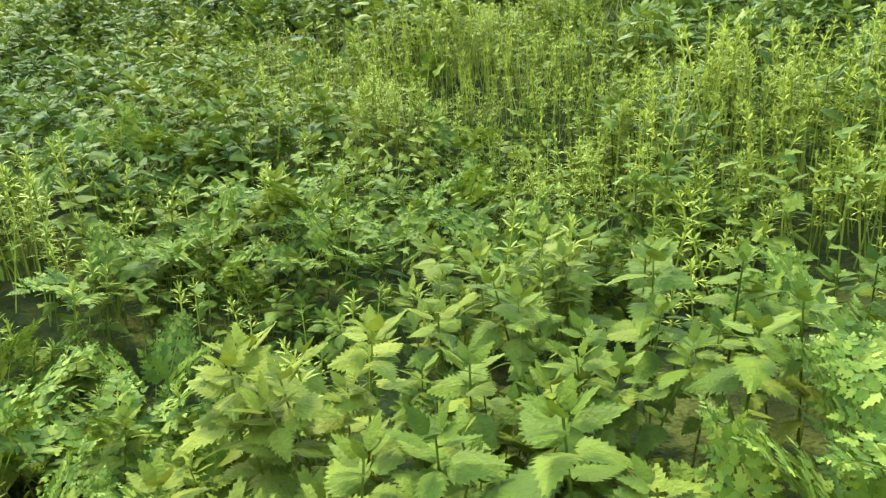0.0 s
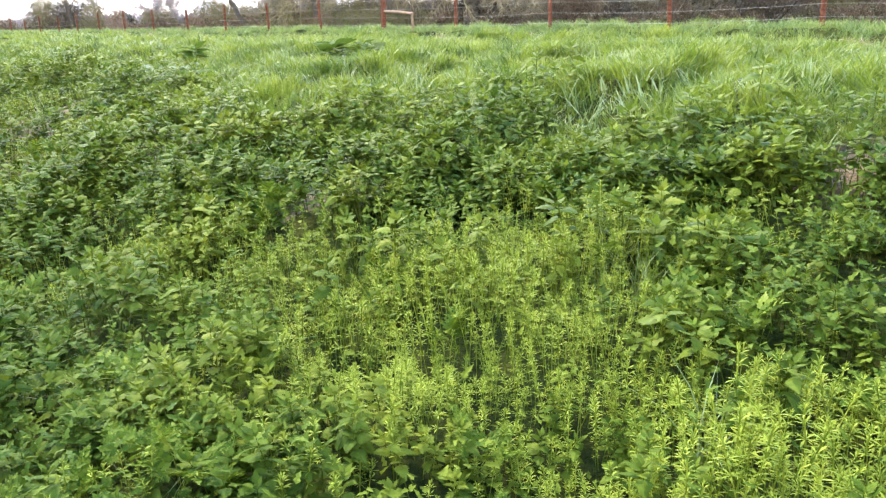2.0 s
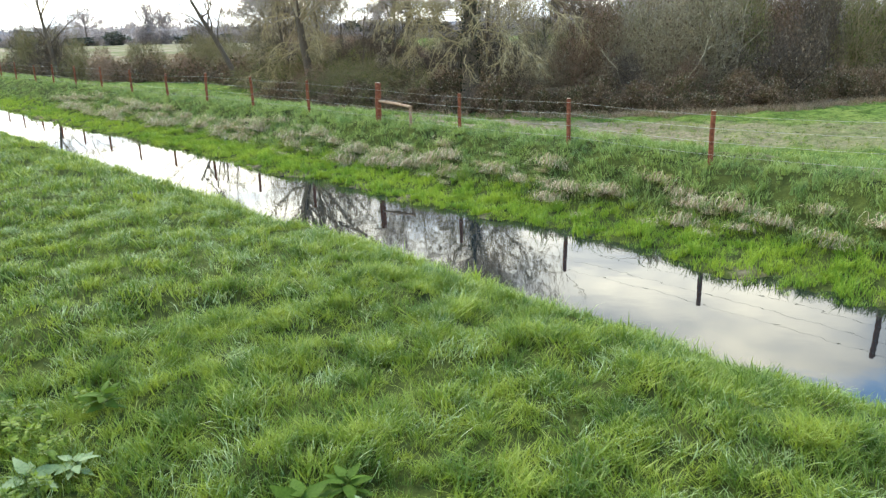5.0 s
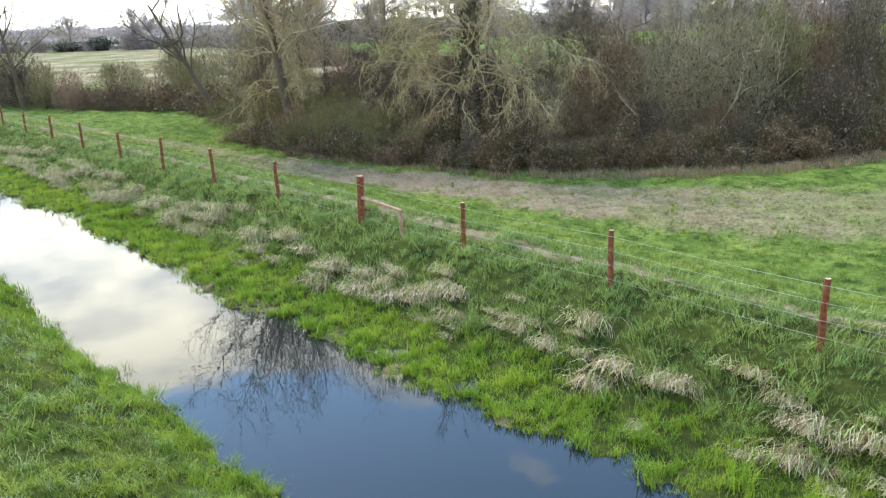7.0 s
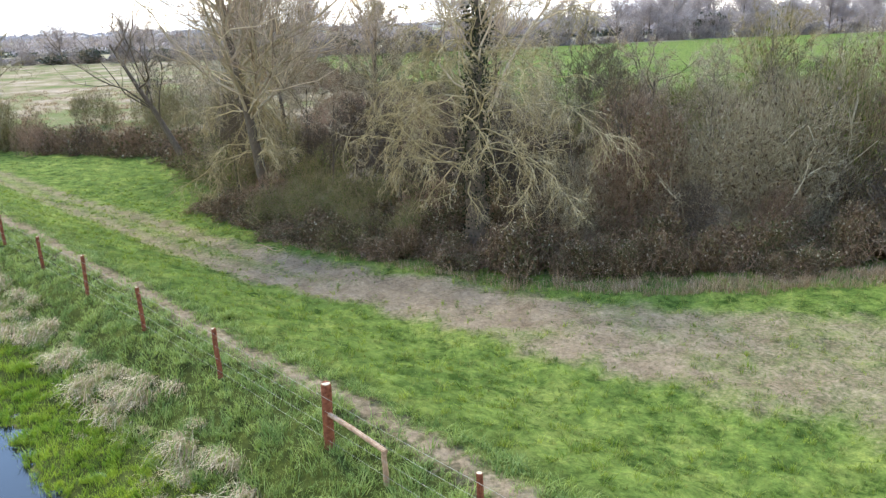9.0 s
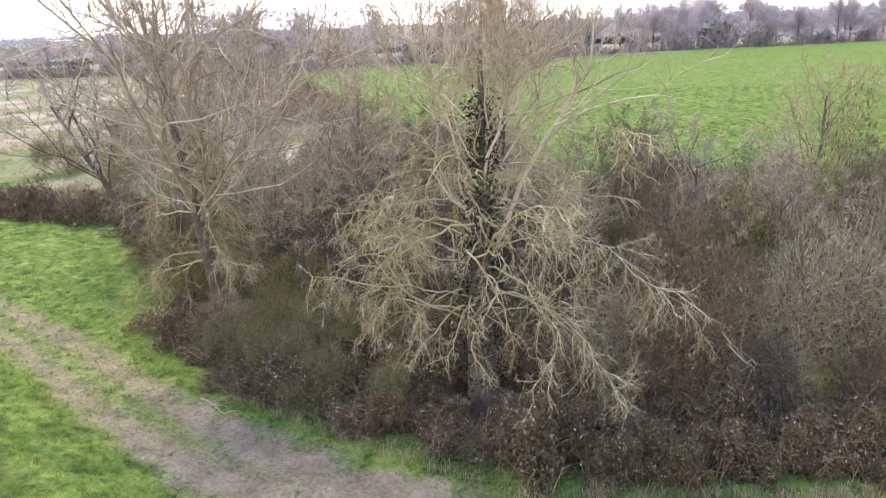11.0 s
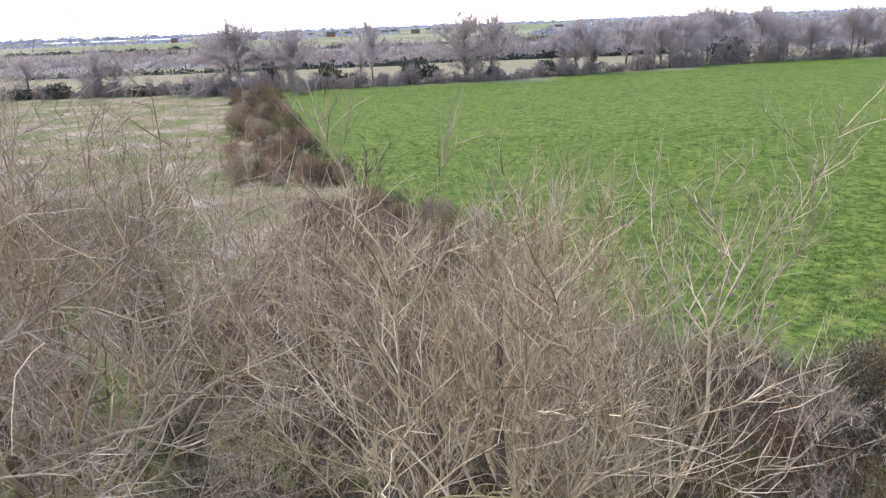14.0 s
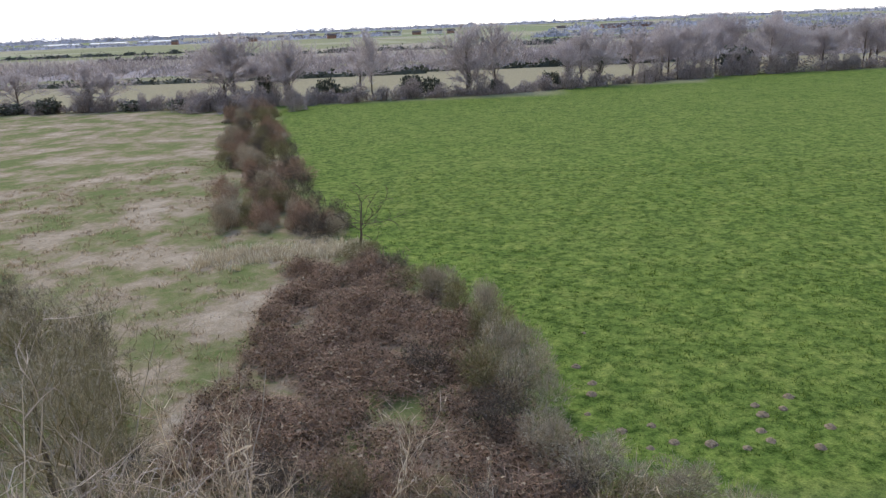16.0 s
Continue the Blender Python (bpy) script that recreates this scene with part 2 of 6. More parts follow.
HEDGETWIG = bark_material("dark hedge twigs", ((0.3, (0.03225, 0.0246, 0.0171)), (0.5, (0.0774, 0.06027, 0.04385)), (0.7, (0.2124, 0.1755, 0.1338))), 3.0, island=0.7)
TANTWIG = bark_material("tan hedge twigs", ((0.3, (0.104, 0.0832, 0.0506)), (0.5, (0.2288, 0.1924, 0.1196)), (0.7, (0.52, 0.4576, 0.3036))), 3.0, island=0.7)
FADEDTWIG = bark_material("faded olive grey twigs", ((0.3, (0.15, 0.12, 0.075)), (0.5, (0.33, 0.27, 0.18)), (0.7, (0.60, 0.52, 0.38))), 3.0, island=0.6)
OLIVETWIG = bark_material("olive twigs", ((0.3, (0.0858, 0.0702, 0.0312)), (0.5, (0.195, 0.164, 0.078)), (0.7, (0.367, 0.312, 0.179))), 3.0, island=0.6)
PURPLETWIG = bark_material("purple brown canes", ((0.3, (0.151, 0.08732, 0.05423)), (0.5, (0.2866, 0.1795, 0.1169)), (0.7, (0.4793, 0.3347, 0.2338))), 3.0, island=0.6)
POSTWOOD = bark_material("red brown treated timber", ((0.3, (0.095, 0.032, 0.019)), (0.5, (0.19, 0.064, 0.034)), (0.7, (0.29, 0.12, 0.068))), 14.0, 0.75, 0.2)
RAILWOOD = bark_material("peeled pale timber", ((0.3, (0.22, 0.13, 0.075)), (0.5, (0.36, 0.235, 0.15)), (0.7, (0.48, 0.35, 0.24))), 14.0, 0.75, 0.2)
CUTWOOD = bark_material("fresh cut wood", ((0.3, (0.42, 0.33, 0.21)), (0.7, (0.62, 0.54, 0.40))), 25.0, 0.8, 0.2)
MOLESOIL = bark_material("grey crumbly soil", ((0.3, (0.125, 0.0952, 0.0608)), (0.7, (0.275, 0.2128, 0.1425))), 12.0, 0.95, 0.2)
BRICKWALL = bark_material("brick wall", ((0.3, (0.20, 0.11, 0.08)), (0.7, (0.33, 0.20, 0.15))), 3.0, 0.9, 0.2)
WHITEWALL = bark_material("plastered wall", ((0.3, (0.62, 0.60, 0.56)), (0.7, (0.78, 0.76, 0.72))), 1.0, 0.8, 0.2)
ROOFTILE = bark_material("dark roof", ((0.3, (0.06, 0.055, 0.055)), (0.7, (0.12, 0.10, 0.095))), 1.0, 0.8, 0.2)
WINDOWGLASS = bark_material("window glass", ((0.3, (0.02, 0.022, 0.025)), (0.7, (0.04, 0.045, 0.05))), 1.0, 0.15, 0.1)

m_wire, nodes, links = mat_base("galvanised wire")
out, b = nodes.new("ShaderNodeOutputMaterial"), nodes.new("ShaderNodeBsdfPrincipled")
b.inputs["Base Color"].default_value, b.inputs["Metallic"].default_value, b.inputs["Roughness"].default_value = (0.50, 0.50, 0.47, 1), 0.3, 0.6
n = noise_node(nodes, links, 30.0)
r = ramp_node(nodes, ((0.3, (0.26, 0.25, 0.20)), (0.7, (0.44, 0.43, 0.36))))
links.new(n.outputs[0], r.inputs[0]), links.new(r.outputs[0], b.inputs["Base Color"]), links.new(b.outputs[0], out.inputs[0])
WIRE = m_wire

m_water, nodes, links = mat_base("still dark water")
out, b = nodes.new("ShaderNodeOutputMaterial"), nodes.new("ShaderNodeBsdfPrincipled")
b.inputs["Base Color"].default_value, b.inputs["Roughness"].default_value, b.inputs["IOR"].default_value = (0.010, 0.013, 0.014, 1), 0.012, 1.35
b.inputs["Specular IOR Level"].default_value = 0.5
bump, geo = nodes.new("ShaderNodeBump"), nodes.new("ShaderNodeNewGeometry")
n = noise_node(nodes, links, 1.4, 3.0, geo.outputs["Position"])
bump.inputs["Strength"].default_value, bump.inputs["Distance"].default_value = 0.10, 0.02
links.new(n.outputs[0], bump.inputs["Height"]), links.new(bump.outputs[0], b.inputs["Normal"]), links.new(b.outputs[0], out.inputs[0])
WATER = m_water

# ground: masks r = bare earth, g = dry meadow, b = distance fields
m_ground, nodes, links = mat_base("ground")
out, b = nodes.new("ShaderNodeOutputMaterial"), nodes.new("ShaderNodeBsdfPrincipled")
geo, att = nodes.new("ShaderNodeNewGeometry"), nodes.new("ShaderNodeAttribute")
att.attribute_name = "cover"
sep = nodes.new("ShaderNodeSeparateColor")
links.new(att.outputs["Color"], sep.inputs[0])
pos = geo.outputs["Position"]
n_big, n_mid, n_fine = noise_node(nodes, links, 0.05, 4.0, pos), noise_node(nodes, links, 1.1, 6.0, pos, 0.78), noise_node(nodes, links, 9.0, 5.0, pos, 0.7)
g1 = ramp_node(nodes, ((0.34, (0.05, 0.092, 0.013)), (0.5, (0.113, 0.18, 0.024)), (0.64, (0.20, 0.262, 0.042))))
links.new(n_mid.outputs[0], g1.inputs[0])
g2 = ramp_node(nodes, ((0.3, (0.09, 0.165, 0.02)), (0.7, (0.15, 0.21, 0.035))))
links.new(n_big.outputs[0], g2.inputs[0])
n_mot = noise_node(nodes, links, 0.42, 5.0, pos, 0.72)
g3 = ramp_node(nodes, ((0.38, (0.033, 0.072, 0.011)), (0.5, (0.10, 0.16, 0.022)), (0.60, (0.195, 0.235, 0.042))))
links.new(n_mot.outputs[0], g3.inputs[0])
grass_c = mix_color(nodes, links, 0.3, mix_color(nodes, links, 0.5, g1.outputs[0], g3.outputs[0]), g2.outputs[0])
# clump mottling; its raised blue greys the green, painting in field haze
mot = ramp_node(nodes, ((0.38, (0.29, 0.34, 0.40)), (0.46, (0.73, 0.70, 1.05)), (0.60, (1.27, 1.10, 1.7))))
n_clump = noise_node(nodes, links, 1.5, 6.0, pos, 0.78)
links.new(n_clump.outputs[0], mot.inputs[0])
grass_c = mix_color(nodes, links, 1.0, grass_c, mot.outputs[0], "MULTIPLY")
# near-bank soil and thatch, darkened to carry the shade between blades
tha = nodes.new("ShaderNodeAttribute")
tha.attribute_name = "thatch_shade"
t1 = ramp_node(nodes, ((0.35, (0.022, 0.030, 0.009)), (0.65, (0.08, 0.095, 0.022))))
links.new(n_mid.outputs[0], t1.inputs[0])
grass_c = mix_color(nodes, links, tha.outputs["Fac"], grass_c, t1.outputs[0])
fr = ramp_node(nodes, ((0.3, (0.62, 0.62, 0.62)), (0.7, (1.25, 1.25, 1.2))))
links.new(n_fine.outputs[0], fr.inputs[0])
e1 = ramp_node(nodes, ((0.3, (0.135, 0.098, 0.063)), (0.5, (0.215, 0.163, 0.108)), (0.7, (0.29, 0.228, 0.155))))
links.new(n_mid.outputs[0], e1.inputs[0])
d_noise = noise_node(nodes, links, 0.10, 10.0, pos, 0.74)
d1 = ramp_node(nodes, ((0.42, (0.075, 0.125, 0.026)), (0.485, (0.16, 0.165, 0.07)), (0.53, (0.25, 0.20, 0.138)), (0.64, (0.40, 0.335, 0.255))))
links.new(d_noise.outputs[0], d1.inputs[0])
dm = mix_color(nodes, links, 0.30, d1.outputs[0], e1.outputs[0])
f_noise = nodes.new("ShaderNodeTexVoronoi")
f_noise.inputs["Scale"].default_value = 0.0032
links.new(pos, f_noise.inputs["Vector"])
fsep = nodes.new("ShaderNodeSeparateColor")
links.new(f_noise.outputs["Color"], fsep.inputs[0])
# distant field tones, desaturated so that haze sits in the colours
f1 = ramp_node(nodes, ((0.0, (0.20, 0.205, 0.115)), (0.35, (0.26, 0.25, 0.165)), (0.6, (0.17, 0.20, 0.105)), (0.85, (0.27, 0.24, 0.185))))
f1.color_ramp.interpolation = "CONSTANT"
links.new(fsep.outputs[0], f1.inputs[0])
c = mix_color(nodes, links, sep.outputs[1], grass_c, dm)
c = mix_color(nodes, links, sep.outputs[2], c, f1.outputs[0])
c = mix_color(nodes, links, att.outputs["Alpha"], c, (0.25, 0.22, 0.14))
edge = nodes.new("ShaderNodeMath")
edge.operation = "MULTIPLY_ADD"
links.new(n_fine.outputs[0], edge.inputs[0])
edge.inputs[1].default_value, edge.inputs[2].default_value = 1.4, -0.7
esum = nodes.new("ShaderNodeMath")
esum.operation, esum.use_clamp = "ADD", True
links.new(edge.outputs[0], esum.inputs[0]), links.new(sep.outputs[0], esum.inputs[1])
emul = nodes.new("ShaderNodeMath")
emul.operation, emul.use_clamp = "MULTIPLY", True
links.new(esum.outputs[0], emul.inputs[0])
emul.inputs[1].default_value = 1.3
emask = nodes.new("ShaderNodeMath")
emask.operation, emask.use_clamp = "MULTIPLY", True
esc = nodes.new("ShaderNodeMath")
esc.operation, esc.use_clamp = "MULTIPLY", True
links.new(sep.outputs[0], esc.inputs[0])
esc.inputs[1].default_value = 6.0
links.new(emul.outputs[0], emask.inputs[0]), links.new(esc.outputs[0], emask.inputs[1])
c = mix_color(nodes, links, emask.outputs[0], c, e1.outputs[0])
c = mix_color(nodes, links, 1.0, c, fr.outputs[0], "MULTIPLY")
links.new(c, b.inputs["Base Color"])
b.inputs["Roughness"].default_value, b.inputs["Specular IOR Level"].default_value = 0.95, 0.03
bump = nodes.new("ShaderNodeBump")
bump.inputs["Strength"].default_value, bump.inputs["Distance"].default_value = 0.8, 0.12
n_b = noise_node(nodes, links, 3.0, 6.0, pos, 0.7)
links.new(n_b.outputs[0], bump.inputs["Height"]), links.new(bump.outputs[0], b.inputs["Normal"]), links.new(b.outputs[0], out.inputs[0])
GROUND = m_ground

# ---- helpers for building ----
rng = np.random.default_rng(7)
SD, ND = np.array([-0.7015, 0.7126]), np.array([0.7126, 0.7015])  # along and across the river


def sn(x, y):
    return SD[0] * x + SD[1] * y, ND[0] * x + ND[1] * y


def xy(s, n):
    return SD[0] * s + ND[0] * n, SD[1] * s + ND[1] * n


COUNTLESS = ("cane_tangle", "leafage", "twigwork", "branchwork", "hanging_twigwork", "stemwork", "straw", "green_straw", "ivy", "foliage", "crown")


def part(name, data, material, parent=None, label=""):
    """Links a bmesh, or a pair of vertices and faces, as one mesh object under a thing."""
    me = bpy.data.meshes.new(name)
    if isinstance(data, bmesh.types.BMesh):
        data.to_mesh(me)
        data.free()
    else:
        me.from_pydata(data[0], [], data[1])
    for m in material if isinstance(material, (list, tuple)) else [material]:
        me.materials.append(m)
    me.update()
    ob = new(name, me)
    if parent is not None:
        ob.parent = parent
    if label:
        ob["label"] = label
    if name in COUNTLESS:
        ob["kind"] = "stuff"
    return ob


def empty(name, x=0.0, y=0.0, z=0.0):
    ob = new(name)
    ob.location = (x, y, z)
    return ob


def fbm(x, y, scale, seed=0):
    """Cheap smooth noise from summed sines, about -1 to 1."""
    r = np.random.default_rng(seed)
    v, amp, tot = 0.0, 1.0, 0.0
    for k in range(7):
        a, p, f = r.uniform(0, 6.28), r.uniform(0, 6.28), (1.55 ** k) / scale
        v = v + amp * np.sin((x * math.cos(a) + y * math.sin(a)) * f * 6.28 + p + 1.3 * np.sin((y * math.cos(a) - x * math.sin(a)) * f * 4.1 + p))
        tot += amp
        amp *= 0.72
    return v / tot * 1.8


PROFILE_N = [-400, -60, -4, 0.05, 0.9, 1.6, 2.15, 2.65, 3.0, 3.75, 5.05, 8.0, 9.1, 10.2, 11.1, 11.7, 13.6, 14.3, 14.7, 16.4, 17.2, 18.1, 19.5, 21.4, 24, 26, 34, 60, 100, 200, 600]
PROFILE_Z = [0.2, 0.2, 0.42, 0.57, 0.64, 0.70, 0.83, 0.93, 1.02, 1.22, 1.40, 1.41, 1.20, 0.62, 0.12, -0.25, -0.6, -0.15, 0.13, 0.24, 0.68, 1.24, 1.32, 1.0, 0.1, -0.08, -0.1, 0.15, 0.45, 0.6, 1.2]
TRACK = [(-60, 92, 1.1), (-31, 66, 1.2), (-22.0, 57.0, 1.35), (-16.6, 52.4, 1.75), (-11.5, 47.6, 1.8), (-6.9, 43.8, 2.0), (-3.7, 42.1, 1.9), (0.3, 39.6, 2.2), (3.8, 37.4, 2.7), (9.1, 35.2, 4.2), (20, 32.5, 4.8), (50, 26, 5.4)]


def track_distance(x, y):
    """Distance from the track's middle line, and its half width there."""
    best, half = np.full(np.shape(x), 1e9), np.ones(np.shape(x))
    for (ax, ay, aw), (bx, by, bw) in zip(TRACK, TRACK[1:]):
        k = np.clip(((x - ax) * (bx - ax) + (y - ay) * (by - ay)) / ((bx - ax) ** 2 + (by - ay) ** 2), 0, 1)
        d = np.hypot(x - ax - k * (bx - ax), y - ay - k * (by - ay))
        half = np.where(d < best, aw + k * (bw - aw), half)
        best = np.minimum(best, d)
    return best, half


def height(x, y):
    x, y = np.asarray(x, float), np.asarray(y, float)
    s, n = sn(x, y)
    wob = 0.18 * np.sin(s * 0.33) + 0.2 * np.sin(s * 0.81 + 1.0)
    near = np.clip(1 - np.abs(n - 14) / 6, 0, 1)
    z = np.interp(n + wob * near, PROFILE_N, PROFILE_Z)
    close = np.clip(1 - (n - 40) / 60, 0.35, 1)
    z = z + 0.07 * fbm(x, y, 3.1, 1) * close + 0.035 * fbm(x, y, 0.9, 2) * close
    z = z + 0.055 * fbm(x, y, 0.8, 3) * np.clip(1.3 - np.abs(n - 1.6) / 1.7, 0, 1)
    z = z + 0.05 * np.exp(-((x - 0.28) ** 2 + (y - 0.95) ** 2) / 0.12)
    d, half = track_distance(x, y)
    z = z - 0.05 * np.exp(-(((d - 0.75) / 0.28) ** 2))
    far = np.clip((y - 900) / 3000, 0, 1)
    return z + far * far * 14


BARE = [(1.54, 3.68, 0.09), (-4.0, 7.8, 0.32), (-3.0, 6.5, 0.34), (-1.9, 5.6, 0.16), (-1.5, 5.5, 0.2), (-0.6, 4.5, 0.17)]


def earth(x, y):
    """How bare the soil is: the track, the trodden strip behind the fence and small worn spots."""
    d, half = track_distance(x, y)
    edge = 0.35 * fbm(x, y, 2.3, 5)
    m = np.clip((half - d) / (0.4 * half) + edge + 0.1 * (x < -3), 0, 1)
    m = np.clip(m * np.interp(x, [-12, -5, 3, 6], [0.68, 1.15, 1.15, 0.95]), 0, 1)
    centre = np.exp(-((d / 0.45) ** 2)) * np.clip((-2 - x) / 8, 0, 1)
    m = m * (1 - 0.75 * centre)
    m = m * np.clip(1.0 - np.clip(x + 2, 0, 60) / 30, 0.42, 1) * np.clip(0.88 + (0.3 * fbm(x, y, 4.0, 15) + 0.16 * np.sin(3.4 * d + 1.5 * fbm(x, y, 6.0, 16))) * (x > -4), 0.2, 1)
    s, n = sn(x, y)
    foot = np.exp(-(((n - 19.75 - 0.12 * np.sin(s * 0.6)) / 0.27) ** 2)) * np.clip(1.1 + 0.4 * fbm(x, y, 2.0, 9), 0.3, 1) * (s < 60)
    m = np.maximum(m, foot)
    mud = np.exp(-(((n - 14.75) / 0.25) ** 2)) * np.clip(0.8 * fbm(x, y, 2.2, 17), 0, 0.8)
    m = np.maximum(m, mud)
    for bx, by, br in BARE:
        m = np.maximum(m, np.clip(1.9 - np.hypot(x - bx, y - by) / (1.15 * br) + 0.25 * fbm(x, y, 0.5, 12), 0, 1))
    return m


FIELD_EDGE = [(60, 70), (25, 73), (12, 75), (5.5, 77.5), (4.5, 85), (2.5, 97), (-4, 106), (-10, 118), (-14.5, 130), (-22, 160), (-34, 198), (-46, 247)]


def left_of_field(x, y):
    """Positive on the meadow's side of the line of bushes that bounds the green field."""
    ex = np.interp(y, [p[1] for p in FIELD_EDGE[3:]], [p[0] for p in FIELD_EDGE[3:]])
    return ex - x


def far_hedge(x):
    """The line of the far hedgerow."""
    return np.interp(x, [-190, -100, -45, 15, 85, 125, 210], [275, 257, 255, 264, 297, 303, 318])


def ground_sheet():
    def axis(lo, fine_lo, fine_hi, hi, step, grow=1.22):
        a, v, st = list(np.arange(fine_lo, fine_hi + step / 2, step)), fine_hi, step
        while v < hi:
            st *= grow
            v += st
            a.append(min(v, hi))
        v, st, low = fine_lo, step, []
        while v > lo:
            st *= grow
            v -= st
            low.append(max(v, lo))
        return np.array(low[::-1] + a)

    gx, gy = axis(-4500, -42, 34, 4500, 0.33), axis(-400, -2, 72, 4900, 0.33, 1.12)
    X, Y = np.meshgrid(gx, gy)
    x, y = X.ravel(), Y.ravel()
    V = np.stack([x, y, height(x, y)], 1)
    nx, ny = len(gx), len(gy)
    i = (np.arange(ny - 1)[:, None] * nx + np.arange(nx - 1)).ravel()
    F = np.stack([i, i + 1, i + nx + 1, i + nx], 1)
    ob = part("ground", (V, F), GROUND)
    ob.data.shade_smooth()
    s, n = sn(x, y)
    col = np.zeros((len(x), 4))
    col[:, 0] = earth(x, y)
    lf = left_of_field(x, y)
    col[:, 1] = np.clip((lf - 1) / 3, 0, 1) * np.clip((y - 72) / 6, 0, 1) * np.clip((n - 33) / 5, 0, 1) * (y < far_hedge(x) + 2)
    foot = np.interp(x, [-13.5, -9.8, -8.0, -3.3, 1.4, 5.6, 10.3, 15, 20, 44], [55.0, 50.8, 48.6, 45.8, 43.6, 43.4, 43.2, 44.2, 46, 54])
    col[:, 1] = np.maximum(col[:, 1], np.clip((y - foot + 0.3) / 1.5, 0, 1) * np.clip((75 - y) / 4, 0, 1) * np.clip((x + 13.5) / 2, 0, 1) * np.clip((48 - x) / 6, 0, 1))
    beyond = np.clip((y - far_hedge(x)) / 4, 0, 1)
    col[:, 2] = beyond
    col[:, 3] = beyond * (y < 392)
    ca = ob.data.color_attributes.new("cover", "FLOAT_COLOR", "POINT")
    ca.data.foreach_set("color", col.ravel())
    # where that gap shade is mixed into the ground colour
    th = ob.data.attributes.new("thatch_shade", "FLOAT", "POINT")
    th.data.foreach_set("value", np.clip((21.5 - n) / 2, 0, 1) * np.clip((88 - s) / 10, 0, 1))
    return tagged(ob, "grassy flood bank, trodden track and green fields reaching the horizon", "ground", kind="structure")


ground_sheet()

# the river, a sheet of still water let into the channel
s0 = np.arange(-60, 150, 3.0)
wv, wf = [], []
for k, s in enumerate(s0):
    for n in (10.3, 13.9, 16.5):
        x, y = xy(s, n)
        wv.append((x, y, 0.12))
for k in range(len(s0) - 1):
    for j in range(2):
        wf.append((k * 3 + j, k * 3 + j + 1, k * 3 + j + 4, k * 3 + j + 3))
tagged(part("water", (wv, wf), WATER), "still dark river water mirroring cloud and sky", "water", kind="structure")


# ---- scattering of plants ----
def spread(template, P, yaw, scale, lean=None, flat=None):
    """Copies of a template (V, T) at places P, turned and scaled, joined into one pair of arrays."""
    V, T = template
    N, k = len(P), len(V)
    c, s = np.cos(yaw)[:, None], np.sin(yaw)[:, None]
    sc = scale[:, None]
    zx = flat[:, None] if flat is not None else 1.0
    x = (V[:, 0] * c - V[:, 1] * s) * sc
    y = (V[:, 0] * s + V[:, 1] * c) * sc
    z = V[:, 2] * sc * zx
    if lean is not None:
        x = x + lean[:, :1] * z
        y = y + lean[:, 1:] * z
    W = np.stack([x + P[:, :1], y + P[:, 1:2], z + P[:, 2:3]], 2).reshape(-1, 3)
    F = (T[None] + (np.arange(N) * k)[:, None, None]).reshape(-1, 3)
    return W, F


def joined(pairs):
    vs, fs, o = [], [], 0
    for V, F in pairs:
        vs.append(V)
        fs.append(F + o)
        o += len(V)
    return np.concatenate(vs), np.concatenate(fs)


def sown(count, box, keep, seed):
    """Random places in the s-n box whose density keep(x, y, s, n) passes, on the ground."""
    r = np.random.default_rng(seed)
    s, n = r.uniform(box[0], box[1], count), r.uniform(box[2], box[3], count)
    x, y = xy(s, n)
    ok = r.uniform(0, 1, count) < keep(x, y, s, n)
    x, y = x[ok], y[ok]
    return np.stack([x, y, height(x, y)], 1)


def strip_leaf(width, teeth, droop, length=1.0, fold=0.15, tooth=0.66, pleat=0.02):
    """A leaf along +x: midrib with toothed margins on both sides. Returns V, T."""
    V, T = [(0, 0, 0)], []
    ts = np.linspace(0.06, 1.0, teeth + 1)
    for k, t in enumerate(ts):
        w = width(t) * (1.0 if k % 2 else tooth)
        z = -droop * t * t
        up = z + fold * w + pleat * (1 if k % 2 else -1)
        V += [(t * length, 0, z), (t * length + 0.03 - 0.04 * (k % 2), w, up), (t * length + 0.03 - 0.04 * (k % 2), -w, up)]
    for k in range(len(ts) - 1):
        a, b = 1 + 3 * k, 4 + 3 * k
        T += [(a, b, b + 1), (a, b + 1, a + 1), (a, b + 2, b), (a, a + 2, b + 2)]
    T += [(0, 1, 2), (0, 3, 1)]
    return np.array(V, float), np.array(T)


def turned(V, yaw=0.0, pitch=0.0, roll=0.0, at=(0, 0, 0), scale=1.0):
    m = Euler((roll, -pitch, yaw)).to_matrix()
    return V * scale @ np.array(m).T + np.array(at)


